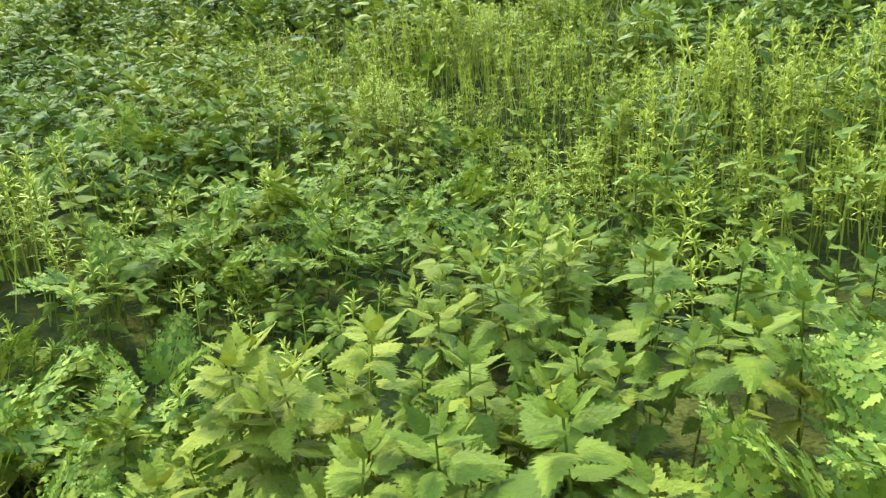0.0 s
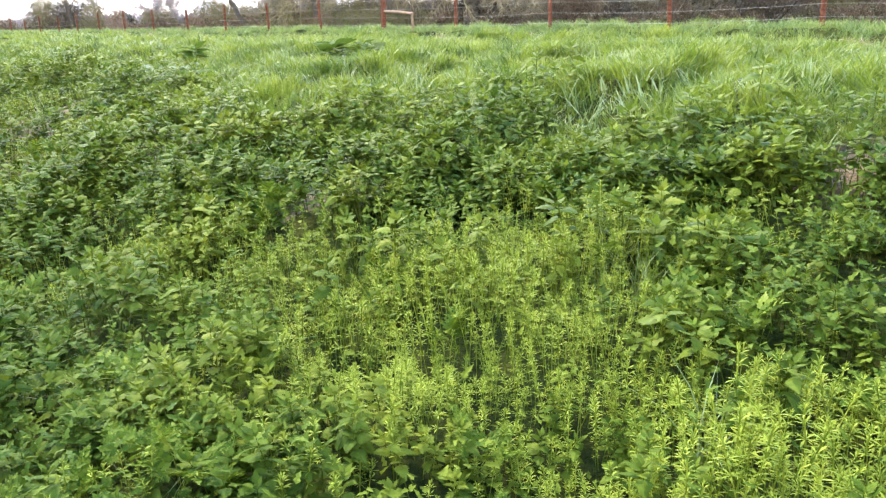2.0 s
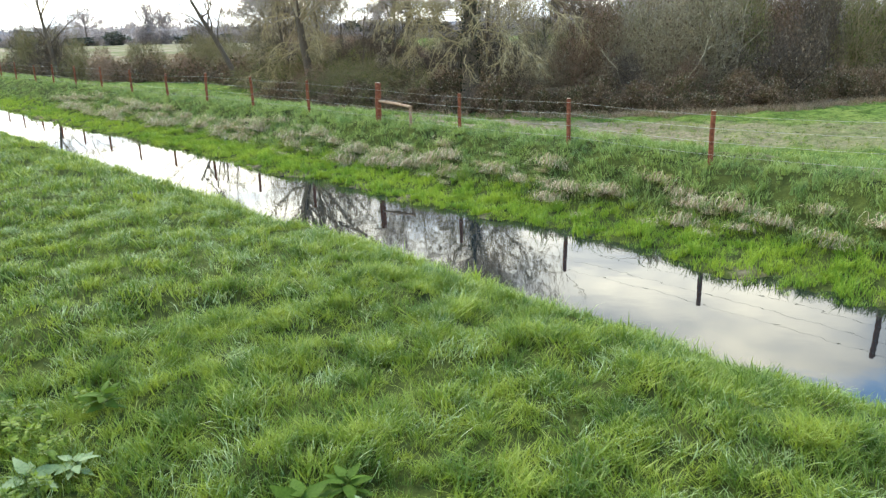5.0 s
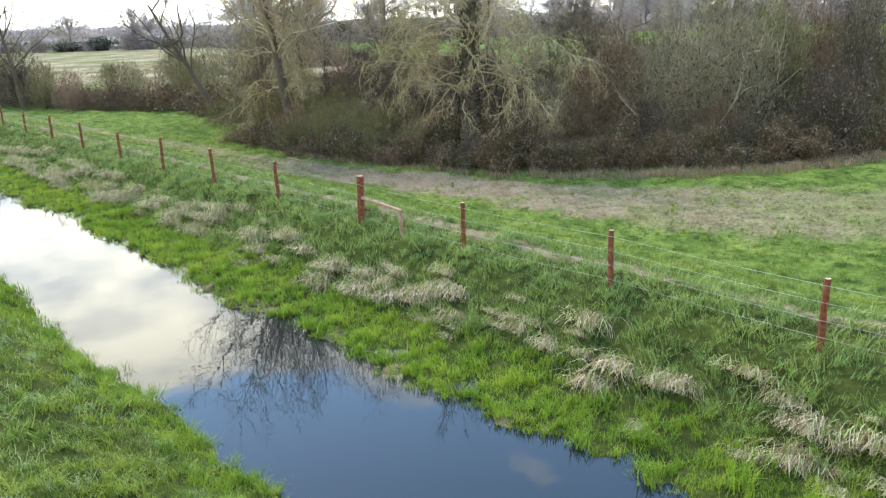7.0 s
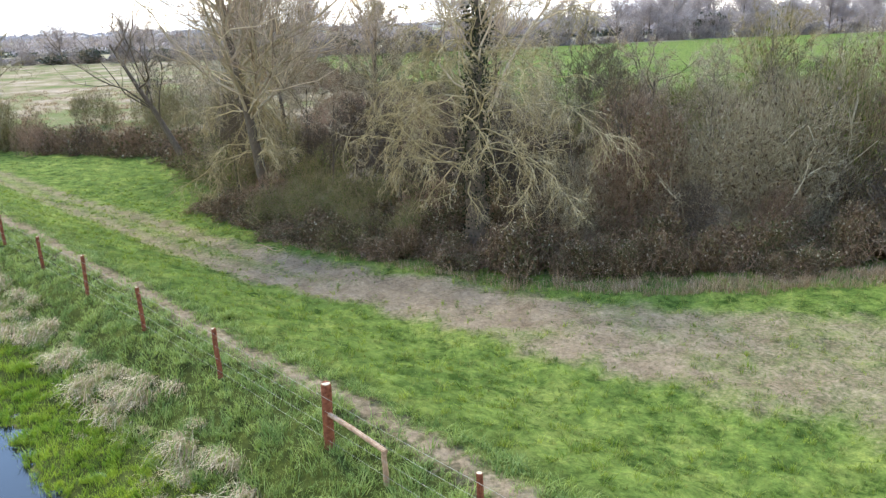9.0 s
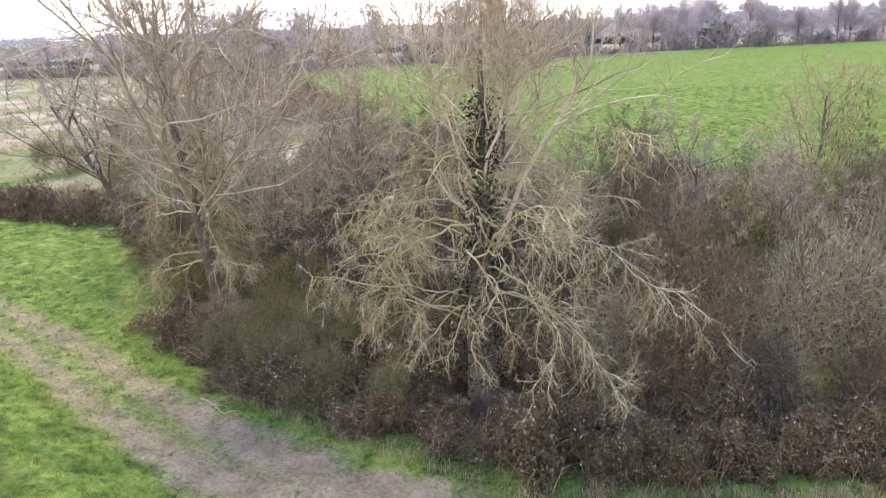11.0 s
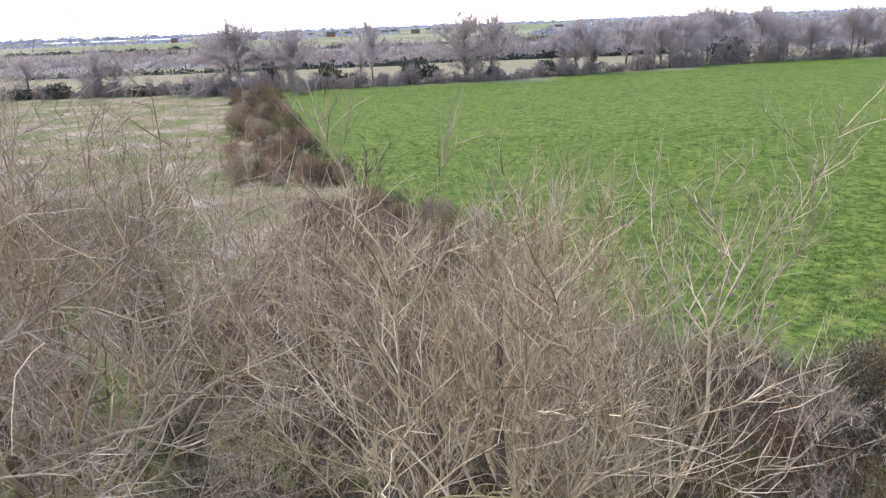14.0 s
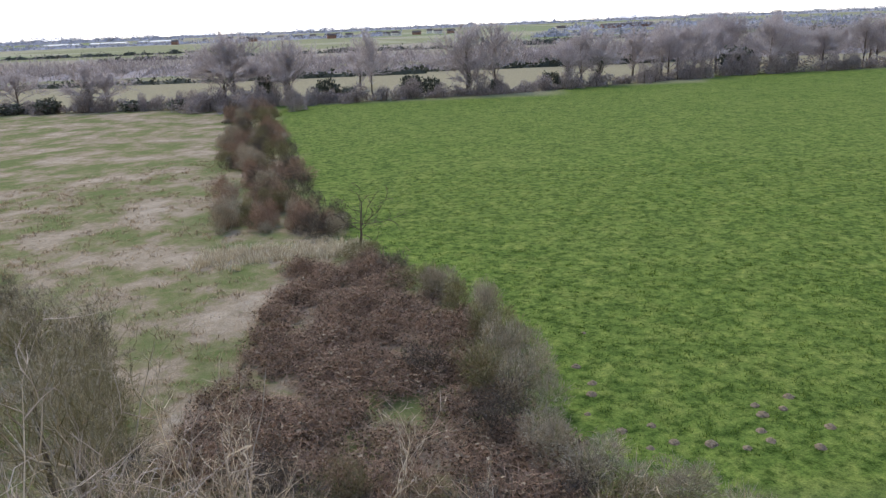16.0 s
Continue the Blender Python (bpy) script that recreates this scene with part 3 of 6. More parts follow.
def toothed_leaf(teeth, droop, wide=0.44, cup=0.10, depth=0.24):
    """An ovate leaf along +x with forward-pointing teeth, creased at the midrib and drooping at tip and margins."""
    half = lambda t: wide * math.sin(math.pi * min(1.0, max(0.0, t)) ** 0.58) ** 0.85 * (1 - 0.12 * t) + 0.004
    fall = lambda t, q: -droop * t * t - cup * q * q + 0.10 * q * (1 - 0.5 * q)
    V = [(k / teeth, 0.0, fall(k / teeth, 0)) for k in range(teeth + 1)]
    T = []
    for side in (1, -1):
        o = len(V)
        for k in range(teeth):
            t, u = k / teeth, min(1.02, (k + 0.95) / teeth)
            w = half(t)
            V.append((t, side * w * (1 - depth), fall(t, 1 - depth) - 0.022))
            V.append((u + 0.02, side * half(t + 0.6 / teeth) * 1.04, fall(u, 1.0) + 0.012))
        for k in range(teeth):
            a, b = o + 2 * k, o + 2 * k + 1
            c = o + 2 * k + 2 if k < teeth - 1 else teeth
            T += [(k, k + 1, a)[::side], (a, c, b)[::side]] + ([(k + 1, c, a)[::side]] if k < teeth - 1 else [])
    return np.array(V, float), np.array(T)


def nettle_plant(seed, detail, tall=0.42, lowest=0):
    """Pairs of toothed leaves up a stem, each pair square to the last, under a crown of small upright ones."""
    r = np.random.default_rng(seed)
    lf = [toothed_leaf(detail, q, 0.40 + 0.06 * r.uniform(), 0.10) for q in (0.18, 0.34, 0.5)]
    young = toothed_leaf(max(3, detail - 3), 0.10, 0.33, 0.05)
    bits, z, yaw = [], tall * 0.36, r.uniform(0, 3)
    for k, (size, pitch, step, count) in enumerate(((0.070, -0.25, 0.19, 2), (0.084, -0.05, 0.17, 2), (0.086, 0.08, 0.12, 2), (0.074, 0.25, 0.07, 3), (0.058, 0.45, 0.04, 3), (0.044, 0.85, 0.0, 4))):
        for m in range(count if k >= lowest else 0):
            a = yaw + m * 2 * math.pi / count + r.normal(0, 0.25)
            leaf = lf[r.integers(0, 3)] if k < 4 else young
            bits.append((turned(leaf[0], a, pitch + r.normal(0, 0.2), r.normal(0, 0.3), (0.008 * math.cos(a), 0.008 * math.sin(a), z), size * r.uniform(0.8, 1.2)), leaf[1]))
        z += tall * step
        yaw += math.pi / 2 + r.normal(0, 0.25)
    w = 0.0032
    bits.append((np.array([(w, 0, 0), (-w, w, 0), (-w, -w, 0), (0.5 * w, 0, z), (-0.5 * w, 0.5 * w, z), (-0.5 * w, -0.5 * w, z)]),
                 np.array([(0, 1, 4), (0, 4, 3), (1, 2, 5), (1, 5, 4), (2, 0, 3), (2, 3, 5)])))
    return joined(bits)


def parsley_leaf(r, fine=True):
    """A twice-divided ferny leaf: pinnae down both sides of an arching stalk, each cut into toothed leaflets."""
    bits = []
    let = toothed_leaf(4, 0.12, 0.36, 0.05, 0.45) if fine else None
    if fine:
        sub = []
        for t in (0.16, 0.34, 0.51, 0.67, 0.82):
            for side in (1, -1):
                sub.append((turned(let[0], side * 0.85, r.normal(0, 0.12), r.normal(0, 0.25), (t, 0, -0.06 * t * t), 0.46 * (1.1 - t)), let[1]))
        sub.append((turned(let[0], 0, -0.15, 0, (0.84, 0, -0.05), 0.2), let[1]))
        pin = joined(sub)
    else:
        pin = toothed_leaf(4, 0.15, 0.30, 0.05, 0.55)
    rise = lambda t: 0.70 * t - 0.62 * t * t
    for t in (0.36, 0.50, 0.63, 0.74, 0.84, 0.92):
        ln = 0.46 * (1.06 - t) + 0.05
        for side in (1, -1):
            bits.append((turned(pin[0], side * (1.05 - 0.3 * t), 0.02 + r.normal(0, 0.12), r.normal(0, 0.2), (t, 0, rise(t)), ln), pin[1]))
    bits.append((turned(pin[0], 0, -0.45, 0, (0.92, 0, rise(0.92)), 0.15), pin[1]))
    ts = np.linspace(0, 0.97, 5)
    V = np.array([(t, o, rise(t) - 0.008) for t in ts for o in (0.007, -0.007)])
    T = np.array([f for k in range(4) for f in ((2 * k, 2 * k + 2, 2 * k + 3), (2 * k, 2 * k + 3, 2 * k + 1))])
    bits.append((V, T))
    return joined(bits)


def parsley_plant(seed, leaves=6, fine=True):
    r = np.random.default_rng(seed)
    bits = []
    for k in range(leaves):
        V, T = parsley_leaf(r, fine)
        bits.append((turned(V, k * 6.28 / leaves + r.normal(0, 0.3), 0.45 + r.uniform(0, 0.6), r.normal(0, 0.25), (0, 0, 0.15), r.uniform(0.26, 0.42)), T))
    return joined(bits)


def cleavers_stem(seed):
    """An upright square stem with whorls of narrow leaves, the last ones closing to a star."""
    r = np.random.default_rng(seed)
    blade = (np.array([(0, 0, 0), (0.6, 0.095, 0.05), (0.6, -0.095, 0.05), (1, 0, -0.02)], float), np.array([(0, 1, 2), (1, 3, 2)]))
    bits, tall = [], r.uniform(0.24, 0.32)
    for k, z in enumerate((0.58, 0.74, 0.87, 0.95, 1.0)):
        for j in range(7):
            bits.append((turned(blade[0], j * 6.28 / 7 + k + r.normal(0, 0.15), (0.0, 0.12, 0.25, 0.45, 0.85)[k] + r.normal(0, 0.22), 0, (0, 0, z * tall), (0.028, 0.030, 0.030, 0.026, 0.018)[k] * r.uniform(0.8, 1.2)), blade[1]))
    w = 0.0018
    bits.append((np.array([(w, 0, 0), (-w, w, 0), (-w, -w, 0), (w, 0, tall), (-w, w, tall), (-w, -w, tall)]), np.array([(0, 1, 4), (0, 4, 3), (1, 2, 5), (1, 5, 4), (2, 0, 3), (2, 3, 5)])))
    return joined(bits)


def grass_tuft(seed, blades, spreadr, bend, width=0.007, segs=3, tall=(0.6, 1.0)):
    """A tuft about one high: blades that rise from a small foot and bow outwards."""
    r = np.random.default_rng(seed)
    bits = []
    for _ in range(blades):
        a, h, bd = r.uniform(0, 6.28), r.uniform(*tall), r.uniform(0.3, 1.0) * bend
        ox, oy = r.normal(0, spreadr, 2)
        V, T = [], []
        for k in range(segs + 1):
            t = k / segs
            out, up = bd * h * t * t, h * t * (1 - 0.42 * bd * t)
            w = width * (1 - t) ** 0.7 + (0.0 if k < segs else 0.0)
            cx, cy = ox + out * math.cos(a), oy + out * math.sin(a)
            if k < segs:
                V += [(cx - w * math.sin(a), cy + w * math.cos(a), up), (cx + w * math.sin(a), cy - w * math.cos(a), up)]
            else:
                V += [(cx, cy, up)]
        for k in range(segs - 1):
            T += [(2 * k, 2 * k + 1, 2 * k + 3), (2 * k, 2 * k + 3, 2 * k + 2)]
        T += [(2 * segs - 2, 2 * segs - 1, 2 * segs)]
        bits.append((np.array(V), np.array(T)))
    return joined(bits)


def stand(name, templates, P, scale, label, material, category, seed, lean=0.15, flat=None, clump=0.0):
    """One object of many plants that nobody could count."""
    r = np.random.default_rng(seed)
    which = r.integers(0, len(templates), len(P))
    pairs = []
    for k, t in enumerate(templates):
        Q = P[which == k]
        if len(Q):
            pairs.append(spread(t, Q, r.uniform(0, 6.28, len(Q)), r.uniform(*scale, len(Q)) * (1 + clump * np.clip(fbm(Q[:, 0], Q[:, 1], 1.3, 90), -0.7, 0.9)), r.normal(0, lean, (len(Q), 2)), r.uniform(*flat, len(Q)) if flat else None))
    ob = part(name, joined(pairs), material)
    return tagged(ob, label, category, kind="stuff")


def grass_boundary(s):
    """Across-river place where the nettle bank gives way to grass."""
    return 3.35 + 0.35 * np.sin(s * 0.8 + 0.5) + 0.2 * np.sin(s * 2.1)


def soft_step(v, a, b):
    return np.clip((v - a) / (b - a), 0, 1)


def cleaver_zone(x, y):
    """Patches of cleavers on the nettle bank."""
    v = fbm(x, y, 2.6, 21)
    patch = np.exp(-(((x - 0.1) / 0.55) ** 2 + ((y - 2.75) / 0.6) ** 2)) + 0.9 * np.exp(-(((x - 0.75) / 0.5) ** 2 + ((y - 1.9) / 0.45) ** 2)) + 0.7 * np.exp(-(((x + 0.7) / 0.5) ** 2 + ((y - 1.55) / 0.3) ** 2))
    return np.clip(-0.05 + 0.75 * v, 0, 0.85) * (y > 1.2) + patch


def nettle_keep(x, y, s, n):
    return (1 - soft_step(n, grass_boundary(s) - 0.5, grass_boundary(s) + 0.2)) * (1 - 0.88 * np.clip(cleaver_zone(x, y), 0, 1)) * (1 - earth(x, y)) * (np.hypot(x - 0.1, y - 0.45) > 0.28)


# nettles: finely toothed close by, simpler further along the bank
near_in = lambda x, y: (np.hypot(x - 0.1, y - 0.5) < 2.0)
ahead_of = lambda x, y: (np.abs(x - 0.1) < 0.62 * (y - 0.45) + 0.55) * (y > 0.55)
P = sown(14000, (-2.2, 3.6, -0.6, 3.8), lambda x, y, s, n: nettle_keep(x, y, s, n) * near_in(x, y) * ahead_of(x, y) * (0.35 + 0.65 * (fbm(x, y, 0.8, 31) > -0.1)) * 0.6, 41)
stand("nettles", [nettle_plant(k, 9, 0.42) for k in range(6)], P, (0.32, 0.54), "fresh green stinging nettles with toothed leaves on the bank", NETTLE, "nettles", 42, clump=0.22)
P = sown(40000, (-4, 6, -1.5, 4.4), lambda x, y, s, n: nettle_keep(x, y, s, n) * ~near_in(x, y) * ahead_of(x, y) * (np.hypot(x, y) < 4.2) * np.clip(0.55 + 0.6 * fbm(x, y, 0.9, 32), 0.1, 1) * 0.8, 43)
stand("nettles", [nettle_plant(20 + k, 5, 0.44, 1) for k in range(5)], P, (0.38, 0.62), "bed of green nettles covering the bank", NETTLE, "nettles", 44, clump=0.32)
P = sown(64000, (-6, 20, -1.5, 4.4), lambda x, y, s, n: nettle_keep(x, y, s, n) * ahead_of(x, y) * (np.hypot(x, y) >= 4.2) * np.where(np.hypot(x, y) < 6, 0.8, 0.25), 143)
stand("nettles", [nettle_plant(30 + k, 3, 0.44, 2) for k in range(5)], P, (0.42, 0.72), "bed of green nettles further along the bank", NETTLE, "nettles", 144, clump=0.32)
parsley_patch = lambda x, y: np.clip(0.25 + 0.9 * fbm(x, y, 0.9, 33), 0, 1)
P = sown(9000, (-2.5, 4, -0.6, 4.0), lambda x, y, s, n: nettle_keep(x, y, s, n) * ahead_of(x, y) * (np.hypot(x, y) < 2.5) * parsley_patch(x, y) * 0.42, 45)
stand("cow_parsley", [parsley_plant(50 + k, 4) for k in range(3)], P, (0.36, 0.54), "ferny cow parsley leaves among the nettles", PARSLEY, "cow parsley", 46)
P = sown(12000, (-5, 12, -1.5, 4.4), lambda x, y, s, n: nettle_keep(x, y, s, n) * ahead_of(x, y) * (np.hypot(x, y) >= 2.5) * (fbm(x, y, 1.6, 33) > -0.1) * 0.26, 47)
stand("cow_parsley", [parsley_plant(60 + k, 5, False) for k in range(3)], P, (0.34, 0.5), "low ferny cow parsley on the bank", PARSLEY, "cow parsley", 48)
P = sown(84000, (-6, 9, -1, 4.5), lambda x, y, s, n: np.clip(cleaver_zone(x, y), 0, 1) * (np.hypot(x - 0.1, y - 0.45) > 0.7) * (1 - soft_step(n, 3.1, 3.6)) * ahead_of(x, y) * np.where(np.hypot(x, y) < 1.7, 0.4, np.where(np.hypot(x, y) < 4, 1.0, 0.5)), 49)
stand("cleavers", [cleavers_stem(70 + k) for k in range(5)], P, (0.52, 0.76), "yellow-green cleavers standing upright in dense patches", CLEAVERS, "cleavers", 50, clump=0.2)
P = sown(34000, (-9, 18, 2.0, 5.0), lambda x, y, s, n: np.exp(-(((n - grass_boundary(s) + 0.35) / 0.6) ** 2)) * (1 - earth(x, y)) * (fbm(x, y, 1.7, 35) > -0.25) * ahead_of(x, y) * np.where(s < 9, 0.8, 0.35), 51)
stand("ground_leaves", [nettle_plant(80 + k, 4, 0.30, 1) for k in range(4)], P, (0.5, 0.8), "dark green low leafy plants along the edge of the grass", GROUNDLEAF, "leafy plants", 52, clump=0.3)



def leafy_sprig(seed):
    """A low mound of small leaves standing at all angles."""
    r = np.random.default_rng(seed)
    lf = strip_leaf(lambda t: 0.26 * math.sin(math.pi * min(1, t ** 0.6)) + 0.001, 5, 0.3, tooth=0.45)
    bits = []
    for k in range(5):
        a, q = r.uniform(0, 6.28), r.uniform(0, 0.11)
        bits.append((turned(lf[0], r.uniform(0, 6.28), r.uniform(0.1, 1.1), r.normal(0, 0.5), (q * math.cos(a), q * math.sin(a), r.uniform(0.07, 0.25)), r.uniform(0.022, 0.045)), lf[1]))
    return joined(bits)


P = sown(24000, (-4, 8, -1.0, 4.4), lambda x, y, s, n: (1 - soft_step(n, grass_boundary(s) - 0.5, grass_boundary(s) + 0.3)) * (1 - earth(x, y)) * ahead_of(x, y) * (np.hypot(x, y) > 1.5) * (np.hypot(x, y) < 6.5) * (1 - 0.8 * np.clip(cleaver_zone(x, y), 0, 1)) * 0.75, 53)
stand("leafy_sprigs", [leafy_sprig(90 + k) for k in range(5)], P, (0.7, 1.15), "small leafy shoots filling the nettle bed", NETTLE, "leafy plants", 54)

# meadow grass on the near bank
tuft_n = [grass_tuft(100 + k, 11, 0.22, 0.85, 0.030, 2) for k in range(6)]
tuft_m = [grass_tuft(110 + k, 11, 0.26, 0.9, 0.034, 2) for k in range(4)]
grass_keep = lambda x, y, s, n: soft_step(n, grass_boundary(s) - 0.7, grass_boundary(s) - 0.1) * (1 - 0.9 * earth(x, y))
P = sown(34000, (-6, 10.5, 2.9, 9.2), lambda x, y, s, n: grass_keep(x, y, s, n) * np.clip(0.75 + 0.5 * fbm(x, y, 0.7, 61), 0.2, 1), 62)
stand("meadow_grass", tuft_n, P, (0.10, 0.19), "lush bright green meadow grass on the flood bank", GRASS, "grass", 63, 0.5, clump=0.5)
P = sown(26000, (-8, 17, 2.9, 11.0), lambda x, y, s, n: grass_keep(x, y, s, n) * ((s > 10.5) | (s < -6) | (n > 9.2)) * np.clip(0.75 + 0.5 * fbm(x, y, 0.7, 61), 0.2, 1), 162)
stand("meadow_grass", tuft_m, P, (0.11, 0.20), "lush green meadow grass sloping to the water", GRASS, "grass", 163, 0.45, clump=0.5)
P = sown(26000, (17, 70, 3.0, 11.1), lambda x, y, s, n: grass_keep(x, y, s, n) * np.where(s < 34, 0.5, 0.18), 64)
stand("meadow_grass", tuft_m, P, (0.15, 0.26), "lush green meadow grass along the river", GRASS, "grass", 65, 0.35, clump=0.5)
P = sown(9000, (-12, 24, 3.0, 10.5), lambda x, y, s, n: grass_keep(x, y, s, n) * np.maximum(fbm(x, y, 1.1, 66) > 0.35 - 0.3 * (s < 4), np.exp(-(((n - 7.35 - 0.1 * np.sin(s * 0.7)) / 0.16) ** 2))) * 1.0, 67)
stand("pale_grass", [grass_tuft(120 + k, 20, 0.5, 1.1, 0.036, 2) for k in range(3)], P, (0.11, 0.18), "silvery blue-green grass tufts lying over in the wind", PALEGRASS, "grass", 68, 0.45)
P = sown(1300, (-5, 9, 0.6, 4.4), lambda x, y, s, n: (fbm(x, y, 1.2, 69) > 0.55) * 0.5 * (np.hypot(x, y) > 2.2), 70)
stand("nettle_bed_grass", [grass_tuft(125 + k, 16, 0.06, 1.0, 0.010) for k in range(3)], P, (0.28, 0.4), "long grass tufts among the nettles", PALEGRASS, "grass", 71, 0.2)



def dock(x, y, seed, size, name, label, mat, leaves=11):
    """A flat rosette of broad wavy leaves pressed into the grass."""
    r = np.random.default_rng(seed)
    plant = empty(name, x, y, float(height(x, y)) + 0.05)
    for k in range(leaves):
        V, T = toothed_leaf(7, 0.30, 0.25, 0.06, 0.08)
        a = k * 2.4 + r.normal(0, 0.2)
        leaf = part("leaf", (turned(V, a, 0.22 + 0.4 * r.uniform() * k / leaves + r.normal(0, 0.1), r.normal(0, 0.3), (0.02 * math.cos(a), 0.02 * math.sin(a), 0.03 + 0.008 * k), 0.75 * size * r.uniform(0.75, 1.1)), T), mat, plant)
        leaf.data.shade_smooth()
    tagged(plant, label, name.replace("_", " "), "broad-leaved weeds in the grass")


for x, y, size, kind in ((-3.32, 8.87, 0.30, 0), (-3.05, 9.0, 0.22, 0), (-3.15, 9.73, 0.26, 1), (-1.24, 8.23, 0.28, 1), (-1.0, 8.45, 0.22, 1), (-2.54, 7.97, 0.26, 1), (-0.84, 8.15, 0.2, 2)):
    dock(x, y, int(100 * (x + y)) % 97 + 700, size, ("dock_plant", "hogweed_plant", "thistle_plant")[kind], ("pale grey-green dock rosette in the grass", "dark green hogweed rosette in the grass", "small greyish thistle rosette in the grass")[kind], (PALELEAF, DARKTUFT, PALELEAF)[kind], (10, 15, 8)[kind])

# waterside growth on both edges, and the far bank
P = sown(9000, (-8, 70, 10.2, 11.4), lambda x, y, s, n: np.where(s < 34, 0.6, 0.25) * (0.5 + 0.5 * (fbm(x, y, 2.0, 72) > 0)), 73)
stand("waterside_grass", [grass_tuft(130 + k, 14, 0.14, 0.8, 0.02, 2) for k in range(4)], P, (0.15, 0.32), "tufted grass overhanging the near water's edge", WATERGRASS, "grass", 74, 0.2, clump=0.4)
P = sown(30000, (-8, 80, 14.3, 17.0), lambda x, y, s, n: np.where(s < 40, 0.6, 0.3) * (1 - 0.7 * soft_step(n, 16.3, 17.0)) * (1 - 0.8 * np.clip(1.6 * earth(x, y), 0, 1)) * (height(x, y) > 0.05), 75)
stand("waterside_grass", [grass_tuft(140 + k, 9, 0.20, 0.8, 0.034, 2) for k in range(4)], P, (0.10, 0.20), "bright yellow-green grass along the far water's edge", WATERGRASS, "grass", 76, 0.2, clump=0.3)
P = sown(16000, (-8, 60, 14.75, 16.7), lambda x, y, s, n: np.where(s < 34, 0.7, 0.3) * np.clip(0.35 + 0.9 * fbm(x, y, 1.3, 176), 0, 1) * (height(x, y) > 0.11), 177)
stand("waterside_sedge", [grass_tuft(145 + k, 12, 0.16, 0.75, 0.030, 2) for k in range(4)], P, (0.18, 0.34), "lush bright green sedge along the far water's edge", WATERGRASS, "sedge", 178, 0.2, clump=0.3)
bank_keep = lambda x, y, s, n: (1 - 0.95 * earth(x, y))
P = sown(36000, (-10, 85, 16.5, 20.6), lambda x, y, s, n: bank_keep(x, y, s, n) * np.where(s < 45, 0.65, 0.3), 77)
stand("bank_grass", [grass_tuft(150 + k, 9, 0.2, 0.95, 0.030, 2) for k in range(4)], P, (0.14, 0.30), "green rough grass on the embankment by the fence", BANKGRASS, "grass", 78, 0.35, clump=0.5)
P = sown(50000, (-12, 80, 20.4, 39), lambda x, y, s, n: (1 - 0.95 * earth(x, y) * np.where(x < 0, 1, 0.65)) * (y < 72) * np.where(s < 45, 0.55, 0.25) * np.where(x < -12, 1, 0.8), 79)
stand("field_grass", [grass_tuft(160 + k, 8, 0.25, 0.8, 0.04, 2) for k in range(4)], P, (0.08, 0.17), "short trodden pasture grass beside the track", DULLGRASS, "grass", 80, 0.25, clump=0.4)

P = sown(26000, (-12, 60, 20.5, 33), lambda x, y, s, n: (1 - earth(x, y)) * np.clip(0.3 + 1.3 * fbm(x, y, 0.75, 181), 0, 1) * np.where(n < 28, 0.8, 0.45) * (s < 60), 182)
stand("pasture_tufts", [grass_tuft(183 + k, 11, 0.22, 0.8, 0.028, 2) for k in range(4)], P, (0.12, 0.24), "bright yellow-green tufts in the pasture behind the fence", GRASS, "grass", 184, 0.3, clump=0.4)

# reedy straw on the meadow beyond the trees
P = sown(9000, (40, 150, 36, 100), lambda x, y, s, n: (left_of_field(x, y) > 8) * (y > 80) * (fbm(x, y, 9.0, 95) > -0.15) * 0.8, 96)
stand("meadow_straw", [grass_tuft(170 + k, 9, 0.45, 0.9, 0.05, 2) for k in range(3)], P, (0.3, 0.6), "bleached reedy grass over the rough meadow", DRYGRASS, "grass", 97, 0.3)
P = sown(60000, (20, 110, 52, 150), lambda x, y, s, n: (left_of_field(x, y) < -2) * (y > 77) * (y < 150) * np.clip(0.25 + 0.3 * np.clip((112 - y) / 20, 0, 1) + fbm(x, y, 1.7, 98), 0, 1) * np.where(y < 108, 1.0, 0.6), 99)
stand("field_tufts", [grass_tuft(175 + k, 7, 0.6, 0.9, 0.09, 2) for k in range(3)], P, (0.12, 0.26), "dark tufts of grass in the grazed green field", DARKTUFT, "grass", 100, 0.3)


# ---- fence ----
def tube(points, radii, sides=6, cap=True):
    """A tapering tube along points, as vertices and triangles."""
    P = np.asarray(points, float)
    k = len(P)
    d = np.gradient(P, axis=0)
    d /= np.linalg.norm(d, axis=1)[:, None] + 1e-9
    ref = np.array([0.0, 0.0, 1.0]) if abs(d[0, 2]) < 0.9 else np.array([1.0, 0.0, 0.0])
    u = np.cross(d, ref)
    u /= np.linalg.norm(u, axis=1)[:, None] + 1e-9
    v = np.cross(d, u)
    a = np.arange(sides) * 2 * math.pi / sides
    R = np.asarray(radii, float)[:, None, None]
    V = (P[:, None] + R * (np.cos(a)[None, :, None] * u[:, None] + np.sin(a)[None, :, None] * v[:, None])).reshape(-1, 3)
    i = np.arange(k - 1)[:, None] * sides
    j = np.arange(sides)[None]
    n = (j + 1) % sides
    A, B, C, D = i + j, i + n, i + sides + n, i + sides + j
    T = np.concatenate([np.stack([A, B, C], -1).reshape(-1, 3), np.stack([A, C, D], -1).reshape(-1, 3)])
    if cap:
        T = np.concatenate([T, [((k - 1) * sides, (k - 1) * sides + m, (k - 1) * sides + m + 1) for m in range(1, sides - 1)]])
    return V, T


